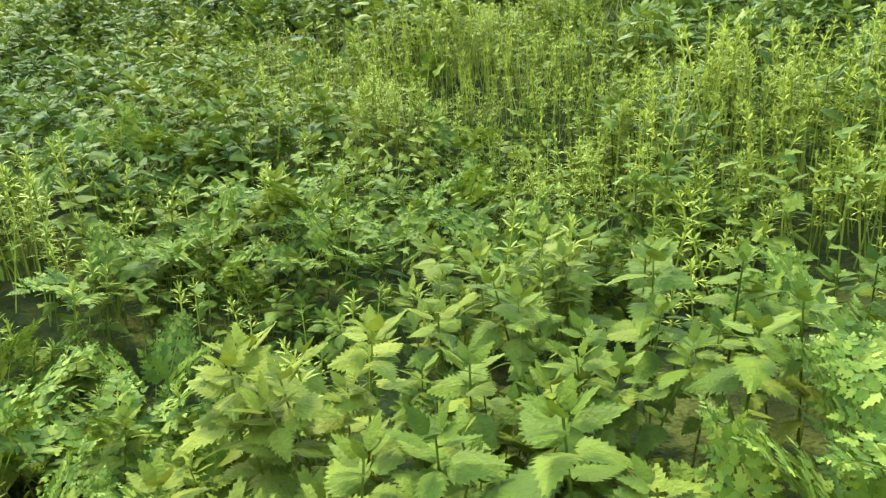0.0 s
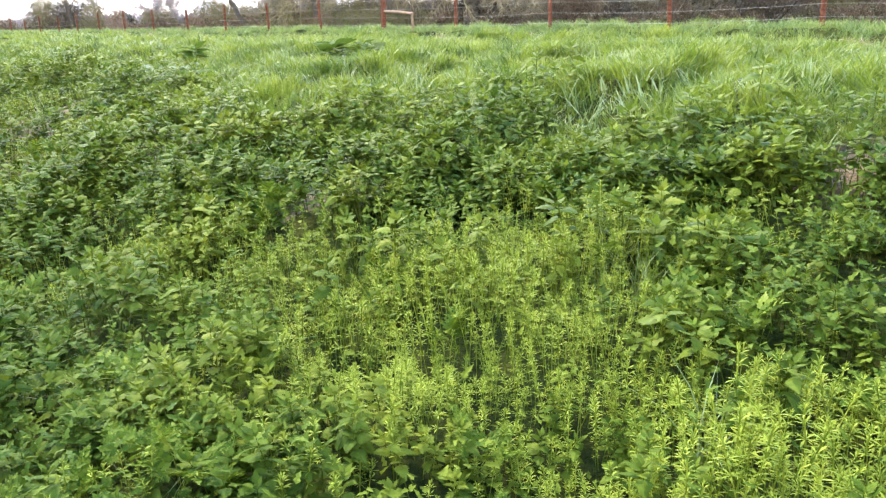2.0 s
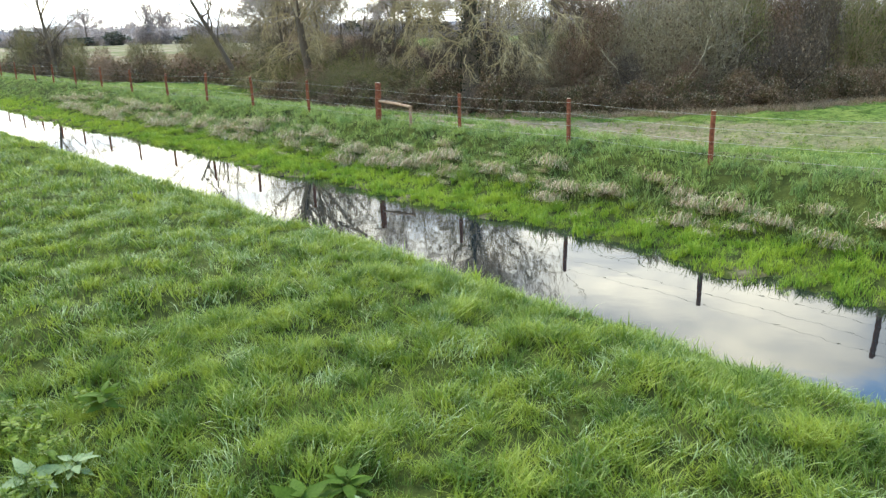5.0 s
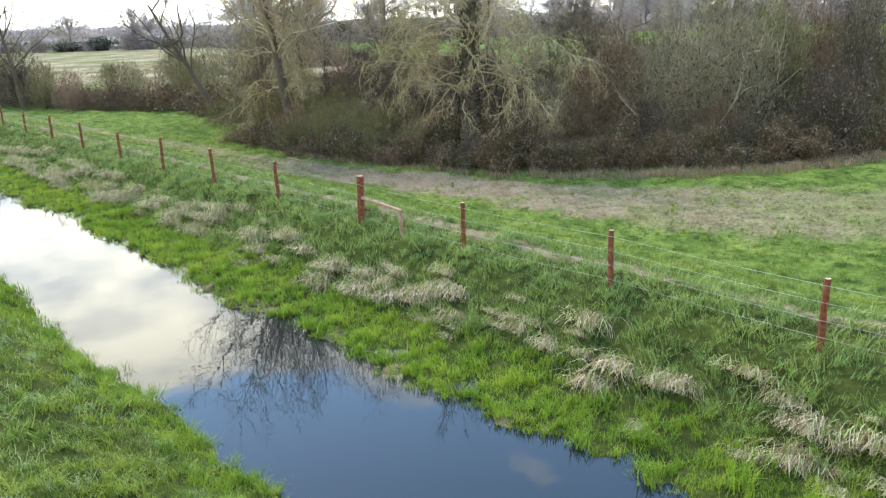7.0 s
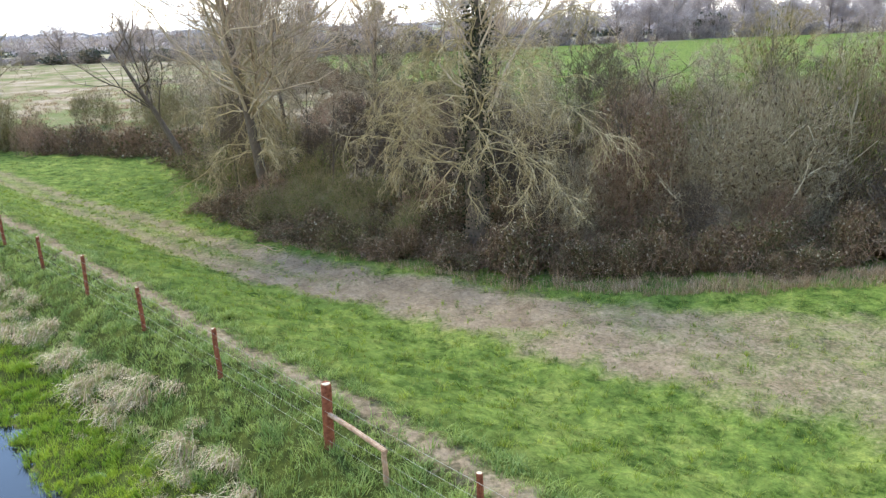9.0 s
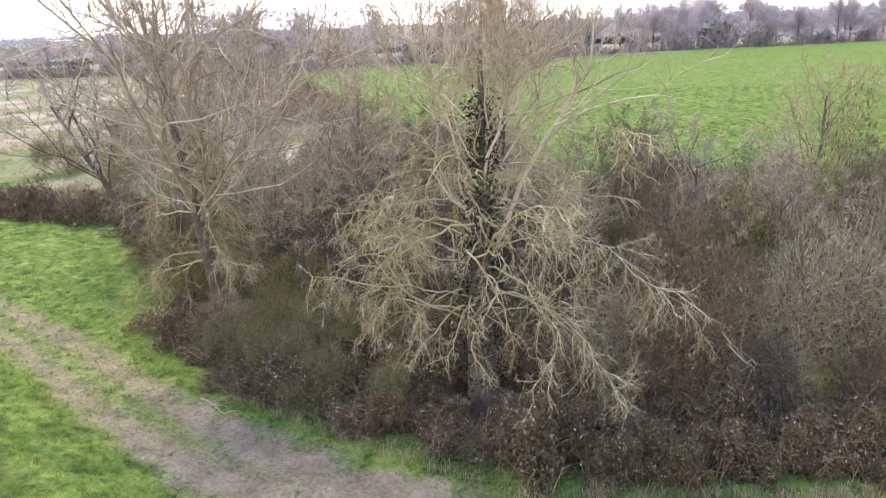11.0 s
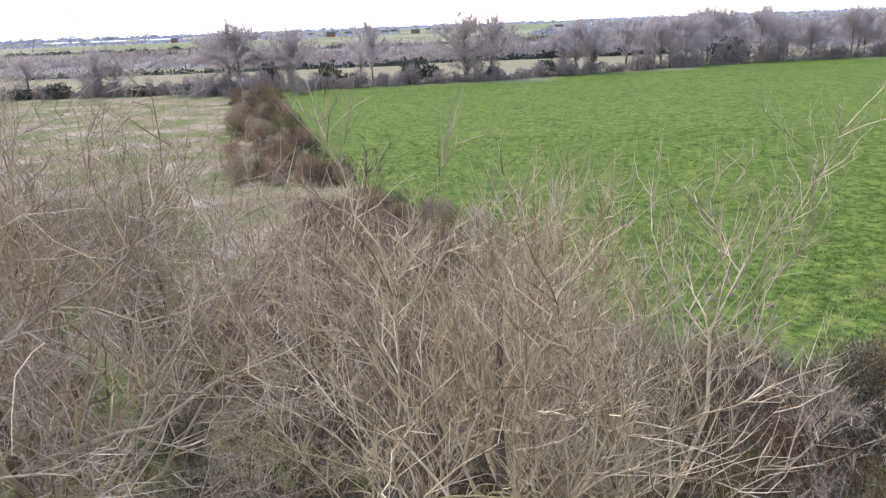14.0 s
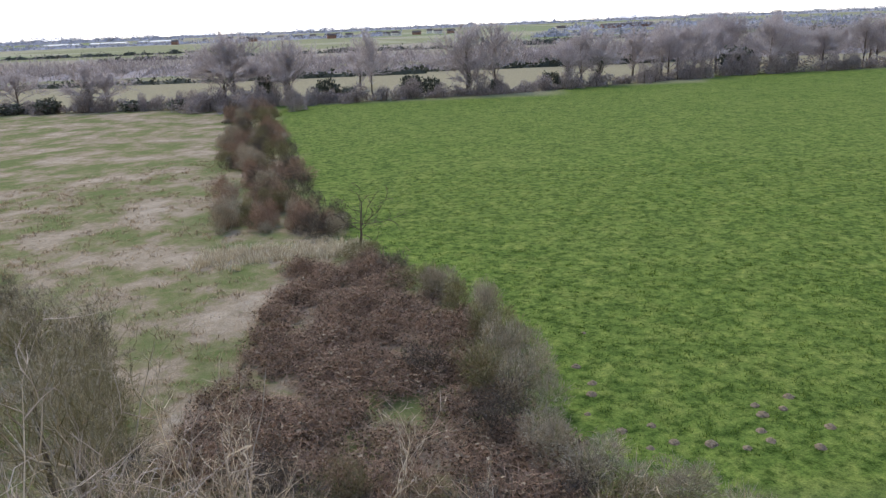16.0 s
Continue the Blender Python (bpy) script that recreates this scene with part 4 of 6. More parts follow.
def round_post(tall, radius, seed):
    r = np.random.default_rng(seed)
    zs = np.array([-0.25, 0.0, 0.25, 0.5, 0.75, 0.93, 0.985, 1.0]) * tall
    pts = np.stack([r.normal(0, 0.004, 8), r.normal(0, 0.004, 8), zs], 1)
    return tube(pts, radius * np.array([1, 1.02, 1.0, 0.98, 0.97, 0.96, 0.94, 0.86]), 10)


FN, SPACE = 18.54, 4.035
POST_S = [-8.6, -4.6, -0.6, 3.4, 7.43, 11.23, 15.18, 19.18, 22.98, 27.08, 31.16, 35.19, 39.27, 43.5, 47.9] + [47.9 + 4.1 * k for k in range(1, 14)]
fence = empty("fence", *xy(18, FN), float(height(*xy(18, FN))))
fence_m = fence.matrix_world.copy()
fence_m.translation = fence.location
inv = fence_m.inverted()


def fence_part(name, pair, material, x=0.0, y=0.0, z=0.0, tilt=(0, 0), label=""):
    ob = part(name, pair, material, fence, label)
    ob.matrix_basis = inv @ Matrix.Translation((x, y, z)) @ Euler((tilt[0], tilt[1], 0)).to_matrix().to_4x4()
    return ob


tops, P0S = [], None
for k, s in enumerate(POST_S):
    x, y = xy(s, FN + rng.normal(0, 0.03))
    z = float(height(x, y))
    strain = k == 8
    tall = 1.30 if strain else 1.18 + rng.normal(0, 0.02)
    tilt = rng.normal(0, 0.018, 2)
    stake = fence_part("strainer_post" if strain else "post", round_post(tall, 0.10 if strain else 0.055, k + 60), POSTWOOD, x, y, z, tilt, "thick red-brown strainer post" if strain else "")
    part("post_top", tube([(0, 0, tall - 0.004), (0, 0, tall + 0.004)], [0.082 if strain else 0.046, 0.078 if strain else 0.043], 10), CUTWOOD, stake, "pale sawn post end")
    tops.append((x, y, z))
    if strain:
        P0S = (s, x, y, z)
# stay rail of the strainer with its short foot post
bs = P0S[0] - 1.62
bx, by = xy(bs, FN - 0.02)
bz = float(height(bx, by))
fence_part("stay_post", round_post(0.66, 0.05, 99), RAILWOOD, bx, by, bz, (0.02, -0.02), "short peeled stay post")
fence_part("stay_rail", tube([(P0S[1] + 0.06, P0S[2] - 0.06, P0S[3] + 0.72), ((P0S[1] + bx) / 2, (P0S[2] + by) / 2, (P0S[3] + bz) / 2 + 0.70), (bx + 0.03, by - 0.03, bz + 0.64)], [0.045, 0.047, 0.044], 8), RAILWOOD, label="pale horizontal stay rail")
for h in (0.22, 0.50, 0.80, 1.08):
    pts = []
    for a, b in zip(tops, tops[1:]):
        for t in (0.0, 0.33, 0.67):
            sag = -0.02 * 4 * t * (1 - t)
            pts.append((a[0] + (b[0] - a[0]) * t - 0.045, a[1] + (b[1] - a[1]) * t - 0.045, a[2] + (b[2] - a[2]) * t + h + sag))
    fence_part("wire", tube(pts, np.full(len(pts), 0.0030), 4, False), WIRE)
tagged(fence, "wire fence on red-brown round timber posts along the embankment", "fence")


# ---- tussocks of dead grass on the far bank ----
def tussock(seed, blades, wid):
    """A mop of dead blades that rise from one crown and hang over, mostly towards +x."""
    r = np.random.default_rng(seed)
    V, T, segs = [], [], 5
    for _ in range(blades):
        a, reach, h = r.normal(0, 1.5), r.uniform(0.2, 1.0), r.uniform(0.08, 0.42)
        ox, oy = r.normal(0, 0.24, 2)
        twist, o = r.normal(0, 0.5), len(V)
        for k in range(segs + 1):
            t = k / segs
            q = reach * t ** 1.15
            up = h * (1 - (1.9 * t ** 0.75 - 0.95) ** 2 / 0.9025) - 0.12 * t * t
            ang = a + twist * t
            w = wid * (1 - 0.75 * t)
            cx, cy = ox + q * math.cos(ang), oy + q * math.sin(ang)
            V += [(cx - w * math.sin(ang), cy + w * math.cos(ang), up), (cx + w * math.sin(ang), cy - w * math.cos(ang), up + 0.3 * w)]
        for k in range(segs):
            i = o + 2 * k
            T += [(i, i + 1, i + 3), (i, i + 3, i + 2)]
    return np.array(V), np.array(T)


kinds = []
for k in range(5):
    t = empty("straw_tussock")
    part("straw", tussock(200 + k, 130, 0.010), TUSSOCK, t)
    part("green_straw", grass_tuft(210 + k, 44, 0.34, 0.9, 0.018, 3, (0.3, 0.75)), BANKGRASS, t, "green shoots in the dead grass")
    tagged(t, "bleached straw-coloured grass tussock hanging over on the river bank", "grass tussock", "tussocks on the far bank")
    kinds.append(t)
r = np.random.default_rng(220)
for k in range(250):
    s = 2 + 50 * r.uniform(0, 1) ** 1.1
    n = 17.0 + 0.15 * math.sin(s * 1.7) + r.normal(0, 0.36)
    if k > 265:
        n = r.uniform(15.6, 16.4)
    x, y = xy(s, n)
    sc = 0.32 + 0.5 * r.uniform(0, 1) ** 1.5 if n > 16.5 else r.uniform(0.3, 0.5)
    m = Matrix.Translation((x, y, float(height(x, y)) - 0.03)) @ (Matrix.Rotation(0.38 + r.normal(0, 0.12), 3, Vector((-0.70, 0.71, 0))) @ Matrix.Rotation(3.92 + r.normal(0, 0.6), 3, 'Z')).to_4x4() @ Matrix.Diagonal((sc, sc * r.uniform(0.8, 1.2), sc * r.uniform(0.6, 1.1), 1))
    if k < 5:
        kinds[k].matrix_basis = m
    else:
        c = copy_thing(kinds[k % 5], m)
        c.matrix_basis = m


# ---- trees ----
def bough(r, start, way, length, radius, level, spec, out):
    """Grows one branch as a polyline into out[level], and its side branches."""
    segs = spec["segs"][level]
    pts, rad = [np.array(start, float)], [radius]
    d = np.array(way, float)
    d /= np.linalg.norm(d)
    pull, wander = spec["pull"][level], spec["wander"][level]
    for k in range(segs):
        d = d + r.normal(0, wander, 3) + np.array([0, 0, pull / segs])
        if "lift" in spec and level >= 1 and k > segs * 0.6:
            d = d + np.array([0, 0, spec["lift"]])
        d /= np.linalg.norm(d)
        pts.append(pts[-1] + d * length / segs)
        rad.append(radius * (1 - (k + 1) / segs * spec["taper"][level]))
        if pts[-1][2] < 0.5 and level > 0:
            d[2] = abs(d[2]) * 0.3
    out[level].append((np.array(pts), np.array(rad)))
    if level + 1 >= len(spec["segs"]):
        return
    lo = spec["bare"][level]
    for _ in range(r.poisson(spec["kids"][level] * (length / spec["ref"][level]) ** 0.7)):
        t = lo + (1 - lo) * r.uniform(0, 1) ** spec.get("toward", 0.8)
        f = t * segs
        i = min(int(f), segs - 1)
        p = pts[i] + (pts[i + 1] - pts[i]) * (f - i)
        ax = pts[i + 1] - pts[i]
        ax /= np.linalg.norm(ax)
        side = np.cross(ax, r.normal(0, 1, 3))
        side /= np.linalg.norm(side) + 1e-9
        ang = r.uniform(*spec["angle"][level])
        nd = ax * math.cos(ang) + side * math.sin(ang)
        ln = length * r.uniform(*spec["ratio"][level]) * (1.1 - 0.55 * t)
        bough(r, p, nd, ln, max(rad[i] * r.uniform(0.35, 0.6), spec["thin"][level + 1]), level + 1, spec, out)


def wood(polys, sides):
    pairs = [tube(p, rr, sides, False) for p, rr in polys]
    return joined(pairs)


def leaves_on(polys, r, per, size, spreadr):
    """Small pointed leaves set round polylines."""
    pts = np.concatenate([p[0] for p in polys])
    idx = r.integers(0, len(pts), per)
    P = pts[idx] + r.normal(0, spreadr, (per, 3))
    return leaf_cloud(P, r, size)


def slivers(P, D, length, width, r):
    """Fine tapering twigs, one from each place P along D."""
    k = len(P)
    side = np.cross(D, r.normal(0, 1, (k, 3)))
    side /= np.linalg.norm(side, axis=1)[:, None] + 1e-9
    ln, w = r.uniform(*length, k)[:, None], r.uniform(*width, k)[:, None]
    V = np.stack([P - side * w / 2, P + side * w / 2, P + D * ln], 1).reshape(-1, 3)
    return V, np.arange(3 * k).reshape(-1, 3)


def spray(polys, r, count, length, width, lift=0.1, spreadr=0.65, follow=0.7):
    """Fine twigs growing off polylines, and finer ones off those."""
    A = np.concatenate([p[0][:-1] for p in polys])
    B = np.concatenate([p[0][1:] for p in polys])
    share = np.linalg.norm(B - A, axis=1)
    i = r.choice(len(A), count, p=share / share.sum())
    d = (B - A)[i] / (share[i][:, None] + 1e-9)
    D = d * follow + r.normal(0, spreadr, (count, 3)) + np.array([0, 0, lift])
    D /= np.linalg.norm(D, axis=1)[:, None]
    P = A[i] + (B - A)[i] * r.uniform(0, 1, count)[:, None]
    first = slivers(P, D, length, width, r)
    Q = P + D * (length[0] * r.uniform(0.15, 0.9, count))[:, None]
    E = D * follow + r.normal(0, spreadr, (count, 3)) + np.array([0, 0, lift])
    E /= np.linalg.norm(E, axis=1)[:, None]
    return joined([first, slivers(Q, E, (length[0] * 0.5, length[1] * 0.6), (width[0] * 0.7, width[1] * 0.8), r)])


def leaf_cloud(P, r, size):
    k = len(P)
    a = r.normal(0, 1, (k, 3))
    a /= np.linalg.norm(a, axis=1)[:, None]
    b = np.cross(a, r.normal(0, 1, (k, 3)))
    b /= np.linalg.norm(b, axis=1)[:, None]
    sz = r.uniform(*size, k)[:, None]
    V = np.stack([P - a * sz, P + b * sz * 0.55 + a * 0.1 * sz, P + a * sz, P - b * sz * 0.55 + a * 0.1 * sz], 1).reshape(-1, 3)
    i = np.arange(k) * 4
    return V, np.concatenate([np.stack([i, i + 1, i + 2], 1), np.stack([i, i + 2, i + 3], 1)])


SPEC = dict(segs=(8, 7, 5, 3), pull=(0.25, 0.25, 0.25, 0.2, 0.1), wander=(0.07, 0.11, 0.15, 0.17, 0.15), taper=(0.75, 0.85, 0.85, 0.8, 0.7), kids=(7, 8, 7, 4),
            ref=(9, 4.5, 2.2, 0.9), bare=(0.3, 0.15, 0.1, 0.05), angle=((0.4, 1.1), (0.4, 1.0), (0.4, 1.1), (0.4, 1.1)), ratio=((0.35, 0.75), (0.35, 0.65), (0.3, 0.6), (0.35, 0.6)), thin=(0.05, 0.03, 0.018, 0.011))


def finish_tree(tree, out, twig_mats, label, ivy=None, fuzz=7000, seed=1, lift=0.15, length=(0.25, 0.75), width=(0.008, 0.016), limb_mat=None):
    part("trunk", wood(out[0], 9), BARK, tree).data.shade_smooth()
    for limb in out[1]:
        part("limb", tube(*limb, 6, False), limb_mat or BARK, tree).data.shade_smooth()
    part("branchwork", wood(out[2], 4), twig_mats[0], tree)
    r = np.random.default_rng(seed)
    part("twigwork", joined(([wood(out[3], 3)] if out[3] else []) + [spray(out[2] + out[3], r, fuzz, length, width, lift)]), twig_mats[1], tree)
    if ivy:
        part("ivy", ivy, IVYLEAF, tree, "dark ivy climbing the trunk")
    tagged(tree, label, "tree")


# the big bare tree with fans of hanging pale branches
def big_tree(x, y):
    r = np.random.default_rng(308)
    tree = empty("tree", x, y, float(height(x, y)) - 0.1)
    out = [[], [], [], []]
    trunk = np.array([(0, 0, 0), (-0.05, 0.02, 1.5), (-0.12, 0.05, 3.2), (-0.05, 0.1, 5.0), (0.05, 0.6, 6.6), (0.2, 1.6, 8.4), (0.15, 3.0, 10.4), (0.3, 4.4, 12.2)])
    out[0].append((trunk, np.array([0.62, 0.46, 0.40, 0.32, 0.21, 0.13, 0.08, 0.04])))
    up = dict(SPEC, pull=(0.2, 1.4, 1.3, 1.0), kids=(0, 12, 7), bare=(0.3, 0.35, 0.1), wander=(0.07, 0.30, 0.36, 0.40), angle=((0.4, 1.1), (0.3, 0.9), (0.3, 0.8)), thin=(0.05, 0.03, 0.014, 0.009))
    for k in range(30):
        a = k * 2.4 + r.normal(0, 0.25)
        at = 4.6 + 6.6 * (k / 29) ** 0.9
        tilt = r.uniform(0.35, 1.1)
        if math.sin(a) < -0.2 and at < 7.0:
            continue
        ln = (16.8 - at) * r.uniform(0.74, 0.97) * (0.72 if math.sin(a) < -0.3 else 1.0)
        p = np.array([np.interp(at, trunk[:, 2], trunk[:, 0]), np.interp(at, trunk[:, 2], trunk[:, 1]), at])
        bough(r, p, (math.cos(a) * math.sin(tilt), math.sin(a) * math.sin(tilt) + 0.25, math.cos(tilt)), ln, (0.014 + 0.0034 * ln) * (1.7 if k % 5 == 0 else 1.0), 1, up, out)
    # keep the crown to its rounded top
    top = max(p[:, 2].max() for lv in out[1:] for p, _ in lv)
    for lv in out[1:]:
        for p, _ in lv:
            p[:, 2] = np.where(p[:, 2] > 8, 8 + (p[:, 2] - 8) * 8.7 / (top - 8), p[:, 2])
    # boughs off every height of the trunk, mostly to both sides, hanging in crooked sprays
    r = np.random.default_rng(333)
    hang = dict(SPEC, segs=(8, 12, 7, 4), pull=(0, -1.25, -0.9, -0.7), kids=(0, 13, 6), bare=(0.3, 0.2, 0.1), wander=(0.07, 0.26, 0.30, 0.34), ratio=((0, 0), (0.25, 0.5), (0.35, 0.6)), angle=((0.4, 1.1), (0.5, 1.1), (0.4, 1.0)), thin=(0.05, 0.022, 0.014, 0.010), taper=(0.75, 0.72, 0.65, 0.6))
    wide = dict(hang, pull=(0, -0.45, -1.1, -0.9))
    low = [[], [], [], []]
    for k in range(46):
        at = 3.0 + 6.2 * (k / 45)
        toward = k % 4 == 0
        a = 4.71 + r.normal(0, 0.6) if toward else (k % 2) * math.pi + r.normal(0, 0.6)
        far_out = k % 3 == 1
        tilt = r.uniform(1.15, 1.5) if far_out else r.uniform(0.9, 1.6)
        ln = r.uniform(4.8, 7.2) if far_out else r.uniform(2.6, 5.0) * (0.55 if toward else 1.0)
        p = (np.interp(at, trunk[:, 2], trunk[:, 0]) + 0.2 * math.cos(a), np.interp(at, trunk[:, 2], trunk[:, 1]) + 0.2 * math.sin(a), at)
        bough(r, p, (math.cos(a) * math.sin(tilt), math.sin(a) * math.sin(tilt), math.cos(tilt)), ln, r.uniform(0.024, 0.042), 1, wide if far_out else hang, low)
    for b in low[1]:
        part("hanging_bough", tube(*b, 5, False), PALETWIG, tree, "pale drooping lichened bough")
    part("hanging_twigwork", joined([wood(low[2] + low[3], 3), spray(low[2] + low[3], r, 8500, (0.15, 0.55), (0.009, 0.015), -0.15, 0.6)]), PALETWIG, tree, "pale crooked hanging sprays")
    climb = np.linspace(0.3, 9.4, 46)
    iv = leaves_on([(np.stack([np.interp(climb, trunk[:, 2], trunk[:, 0]), np.interp(climb, trunk[:, 2], trunk[:, 1]), climb], 1), None)], r, 7000, (0.04, 0.08), 0.27)
    finish_tree(tree, out, (CROWNTWIG, CROWNTWIG), "tall bare tree with hanging pale branches and ivy on its trunk", iv, 7000, 306, 1.1, length=(0.3, 0.9), width=(0.007, 0.012), limb_mat=CROWNTWIG)
    return tree


big_tree(0.45, 46.2)


def bare_tree(name, x, y, tall, seed, lean, label, mats, limbs=9, radius=0.22, hang=False, width=1.0, z=None, kids=(0, 9, 8), fork=0.3, thick=1.0, fuzz=5000, limb_mat=None, droop=0, rise=0.35, upfuzz=0.15):
    r = np.random.default_rng(seed)
    tree = empty(name, x, y, (float(height(x, y)) if z is None else z) - 0.1)
    out = [[] for _ in range(4)]
    n = 7
    zs = np.linspace(0, tall * 0.75, n)
    px = lean[0] * (zs / tall) ** 1.2 + r.normal(0, 0.04, n) * (zs > 0)
    py = lean[1] * (zs / tall) ** 1.2 + r.normal(0, 0.04, n) * (zs > 0)
    trunk = np.stack([px, py, zs], 1)
    out[0].append((trunk, radius * np.linspace(1.15, 0.35, n)))
    spec = dict(SPEC, kids=kids, wander=(0.07, 0.18, 0.32, 0.4), pull=(0.2, rise, rise * 0.9, 0.2), thin=tuple(v * thick for v in SPEC["thin"]))
    if hang:
        spec = dict(spec, pull=(0.2, -0.1, -0.3, -0.5))
    for k in range(limbs):
        at = tall * r.uniform(fork, 0.74)
        a = k * 2.4 + r.normal(0, 0.3)
        tilt = r.uniform(0.35, 1.0) * width
        p = np.array([np.interp(at, zs, px), np.interp(at, zs, py), at])
        ln = min((tall - at) * r.uniform(0.8, 1.1) / max(0.55, math.cos(tilt * 0.8)), 0.62 * tall)
        bough(r, p, (math.cos(a) * math.sin(tilt), math.sin(a) * math.sin(tilt), math.cos(tilt)), ln, radius * r.uniform(0.22, 0.38), 1, spec, out)
    if droop:
        low, sag = [[] for _ in range(4)], dict(SPEC, segs=(8, 9, 5, 3), pull=(0, -0.8, -0.8, -0.5), kids=(0, 11, 5), wander=(0.07, 0.22, 0.32, 0.36), ratio=((0, 0), (0.28, 0.55), (0.35, 0.65)), thin=(0.05, 0.022, 0.014, 0.010), taper=(0.75, 0.7, 0.65, 0.6))
        for k in range(droop):
            at, a, tilt = tall * r.uniform(0.2, 0.48), k * 2.4 + r.normal(0, 0.5), r.uniform(1.0, 1.6)
            p = (np.interp(at, zs, px), np.interp(at, zs, py), at)
            bough(r, p, (math.cos(a) * math.sin(tilt), math.sin(a) * math.sin(tilt), math.cos(tilt)), r.uniform(2.6, 5.0), r.uniform(0.025, 0.042), 1, sag, low)
        for b in low[1]:
            part("hanging_bough", tube(*b, 5, False), PALETWIG, tree, "pale olive drooping bough")
        part("hanging_twigwork", joined([wood(low[2] + low[3], 3), spray(low[2] + low[3], r, 3000, (0.15, 0.55), (0.009, 0.016), -0.3, 0.6)]), PALETWIG, tree, "pale olive hanging sprays")
    finish_tree(tree, out, mats, label, None, fuzz, seed, -0.1 if hang else upfuzz, (0.18, 0.55) if tall > 8 else (0.2, 0.5), (0.008 * thick, 0.015 * thick), limb_mat)
    return tree


bare_tree("tree", -9.6, 53.0, 15.4, 311, (-2.4, 1.0), "spreading bare tree with fine crown and drooping olive boughs", (CROWNTWIG, PINKTWIG), 32, 0.26, False, 1.15, kids=(0, 11, 7), fork=0.3, fuzz=10000, limb_mat=FADEDTWIG, droop=22, rise=0.9, upfuzz=0.6, thick=0.75)
bare_tree("tree", -5.0, 59.0, 12.2, 312, (0.8, 0.5), "slender bare tree with twin grey stems", (CROWNTWIG, CROWNTWIG), 13, 0.16, False, 0.8, kids=(0, 8, 6), fuzz=4500, limb_mat=GREYTWIG, rise=0.8, upfuzz=0.7, thick=0.8)
bare_tree("tree", 1.6, 57.0, 11.3, 318, (0.4, 0.3), "slim bare tree behind the ivy-clad one", (CROWNTWIG, CROWNTWIG), 11, 0.14, False, 0.7, kids=(0, 7, 5), fuzz=3500, limb_mat=GREYTWIG, rise=0.9, upfuzz=0.8, thick=0.8)
bare_tree("tree", -11.0, 65.0, 11.4, 319, (-0.8, 0.5), "bare olive willow with many fine rising twigs", (OLIVETWIG, OLIVETWIG), 20, 0.16, False, 1.0, kids=(0, 8, 6), fork=0.15, fuzz=6500, limb_mat=FADEDTWIG, rise=1.0, upfuzz=0.8, thick=0.7)
bare_tree("tree", -15.0, 69.5, 11.0, 320, (-0.6, 0.8), "bare willow beside the rough meadow", (OLIVETWIG, FADEDTWIG), 20, 0.16, False, 1.0, kids=(0, 8, 6), fork=0.15, fuzz=6500, limb_mat=FADEDTWIG, rise=1.0, upfuzz=0.8, thick=0.7)
bare_tree("tree", -18.0, 66.0, 11.0, 313, (-6.0, 1.0), "leaning bare tree at the end of the hedge", (BARK, GREYTWIG), 9, 0.22, False, 1.0, kids=(0, 7, 7))
bare_tree("tree", -39.0, 78.0, 11.0, 314, (-2.0, 1.0), "bare willow beside the track", (OLIVETWIG, OLIVETWIG), 10, 0.22, False, 1.0, kids=(0, 7, 6))
bare_tree("tree", 9.5, 56.0, 7.6, 315, (0.6, 0.5), "thin bare hawthorn in the hedge", (GREYTWIG, GREYTWIG), 9, 0.15, False, 1.0, kids=(0, 7, 6), fork=0.2)
bare_tree("tree", 19.5, 66.0, 9.5, 316, (0.5, 0.5), "pale slender birch by the field", (PALETWIG, PALETWIG), 9, 0.12, False, 0.7, kids=(0, 7, 6), fork=0.2)
bare_tree("tree", -9.0, 113.5, 6.2, 317, (0.4, 0.0), "small dead-looking tree on the field's edge", (BARK, BARK), 9, 0.13, False, 1.5, kids=(0, 5, 3), thick=1.6, fuzz=250, fork=0.2)


# thin saplings crowding between the bigger trees
sap = [bare_tree("sapling", -3.5, 53.5, 8.5, 321, (0.4, 0.3), "thin bare sapling in the thicket", (HEDGETWIG, FADEDTWIG), 9, 0.07, False, 0.8, kids=(0, 7, 5), fork=0.2, thick=0.8, z=0.0, fuzz=5000),
       bare_tree("sapling", 5.5, 55.0, 8.0, 322, (-0.3, 0.4), "thin olive bare sapling in the thicket", (OLIVETWIG, HEDGETWIG), 9, 0.07, False, 0.9, kids=(0, 7, 5), fork=0.15, thick=0.8, z=0.0, fuzz=5000)]
for k, (x, y, sc) in enumerate(((-6.2, 52.0, 0.85), (-1.6, 56.5, 1.0), (2.6, 54.0, 0.9), (7.2, 51.0, 0.85), (-8.5, 58.0, 0.95), (-12.0, 56.5, 0.8), (1.0, 59.5, 1.0), (-4.0, 60.0, 1.0), (10.8, 50.5, 0.85), (14.0, 51.0, 0.9), (4.0, 49.5, 0.75), (-2.8, 50.0, 0.8), (17.5, 53.0, 0.9), (8.5, 60.0, 0.9), (-14.5, 62.0, 0.8), (-20.5, 83.0, 0.8), (-25.0, 87.0, 0.8), (-29.0, 91.0, 0.75), (-16.0, 73.0, 0.8))):
    sp = copy_thing(sap[k % 2], Matrix.Identity(4))
    sp.matrix_basis = Matrix.Translation((x, y, float(height(x, y)) - 0.1)) @ Euler((0, 0, k * 1.3)).to_matrix().to_4x4() @ Matrix.Scale(sc, 4)


# a bare branch fallen by the track
fx, fy = -8.9, 47.6
fallen = empty("fallen_branch", fx, fy, float(height(fx, fy)) + 0.04)
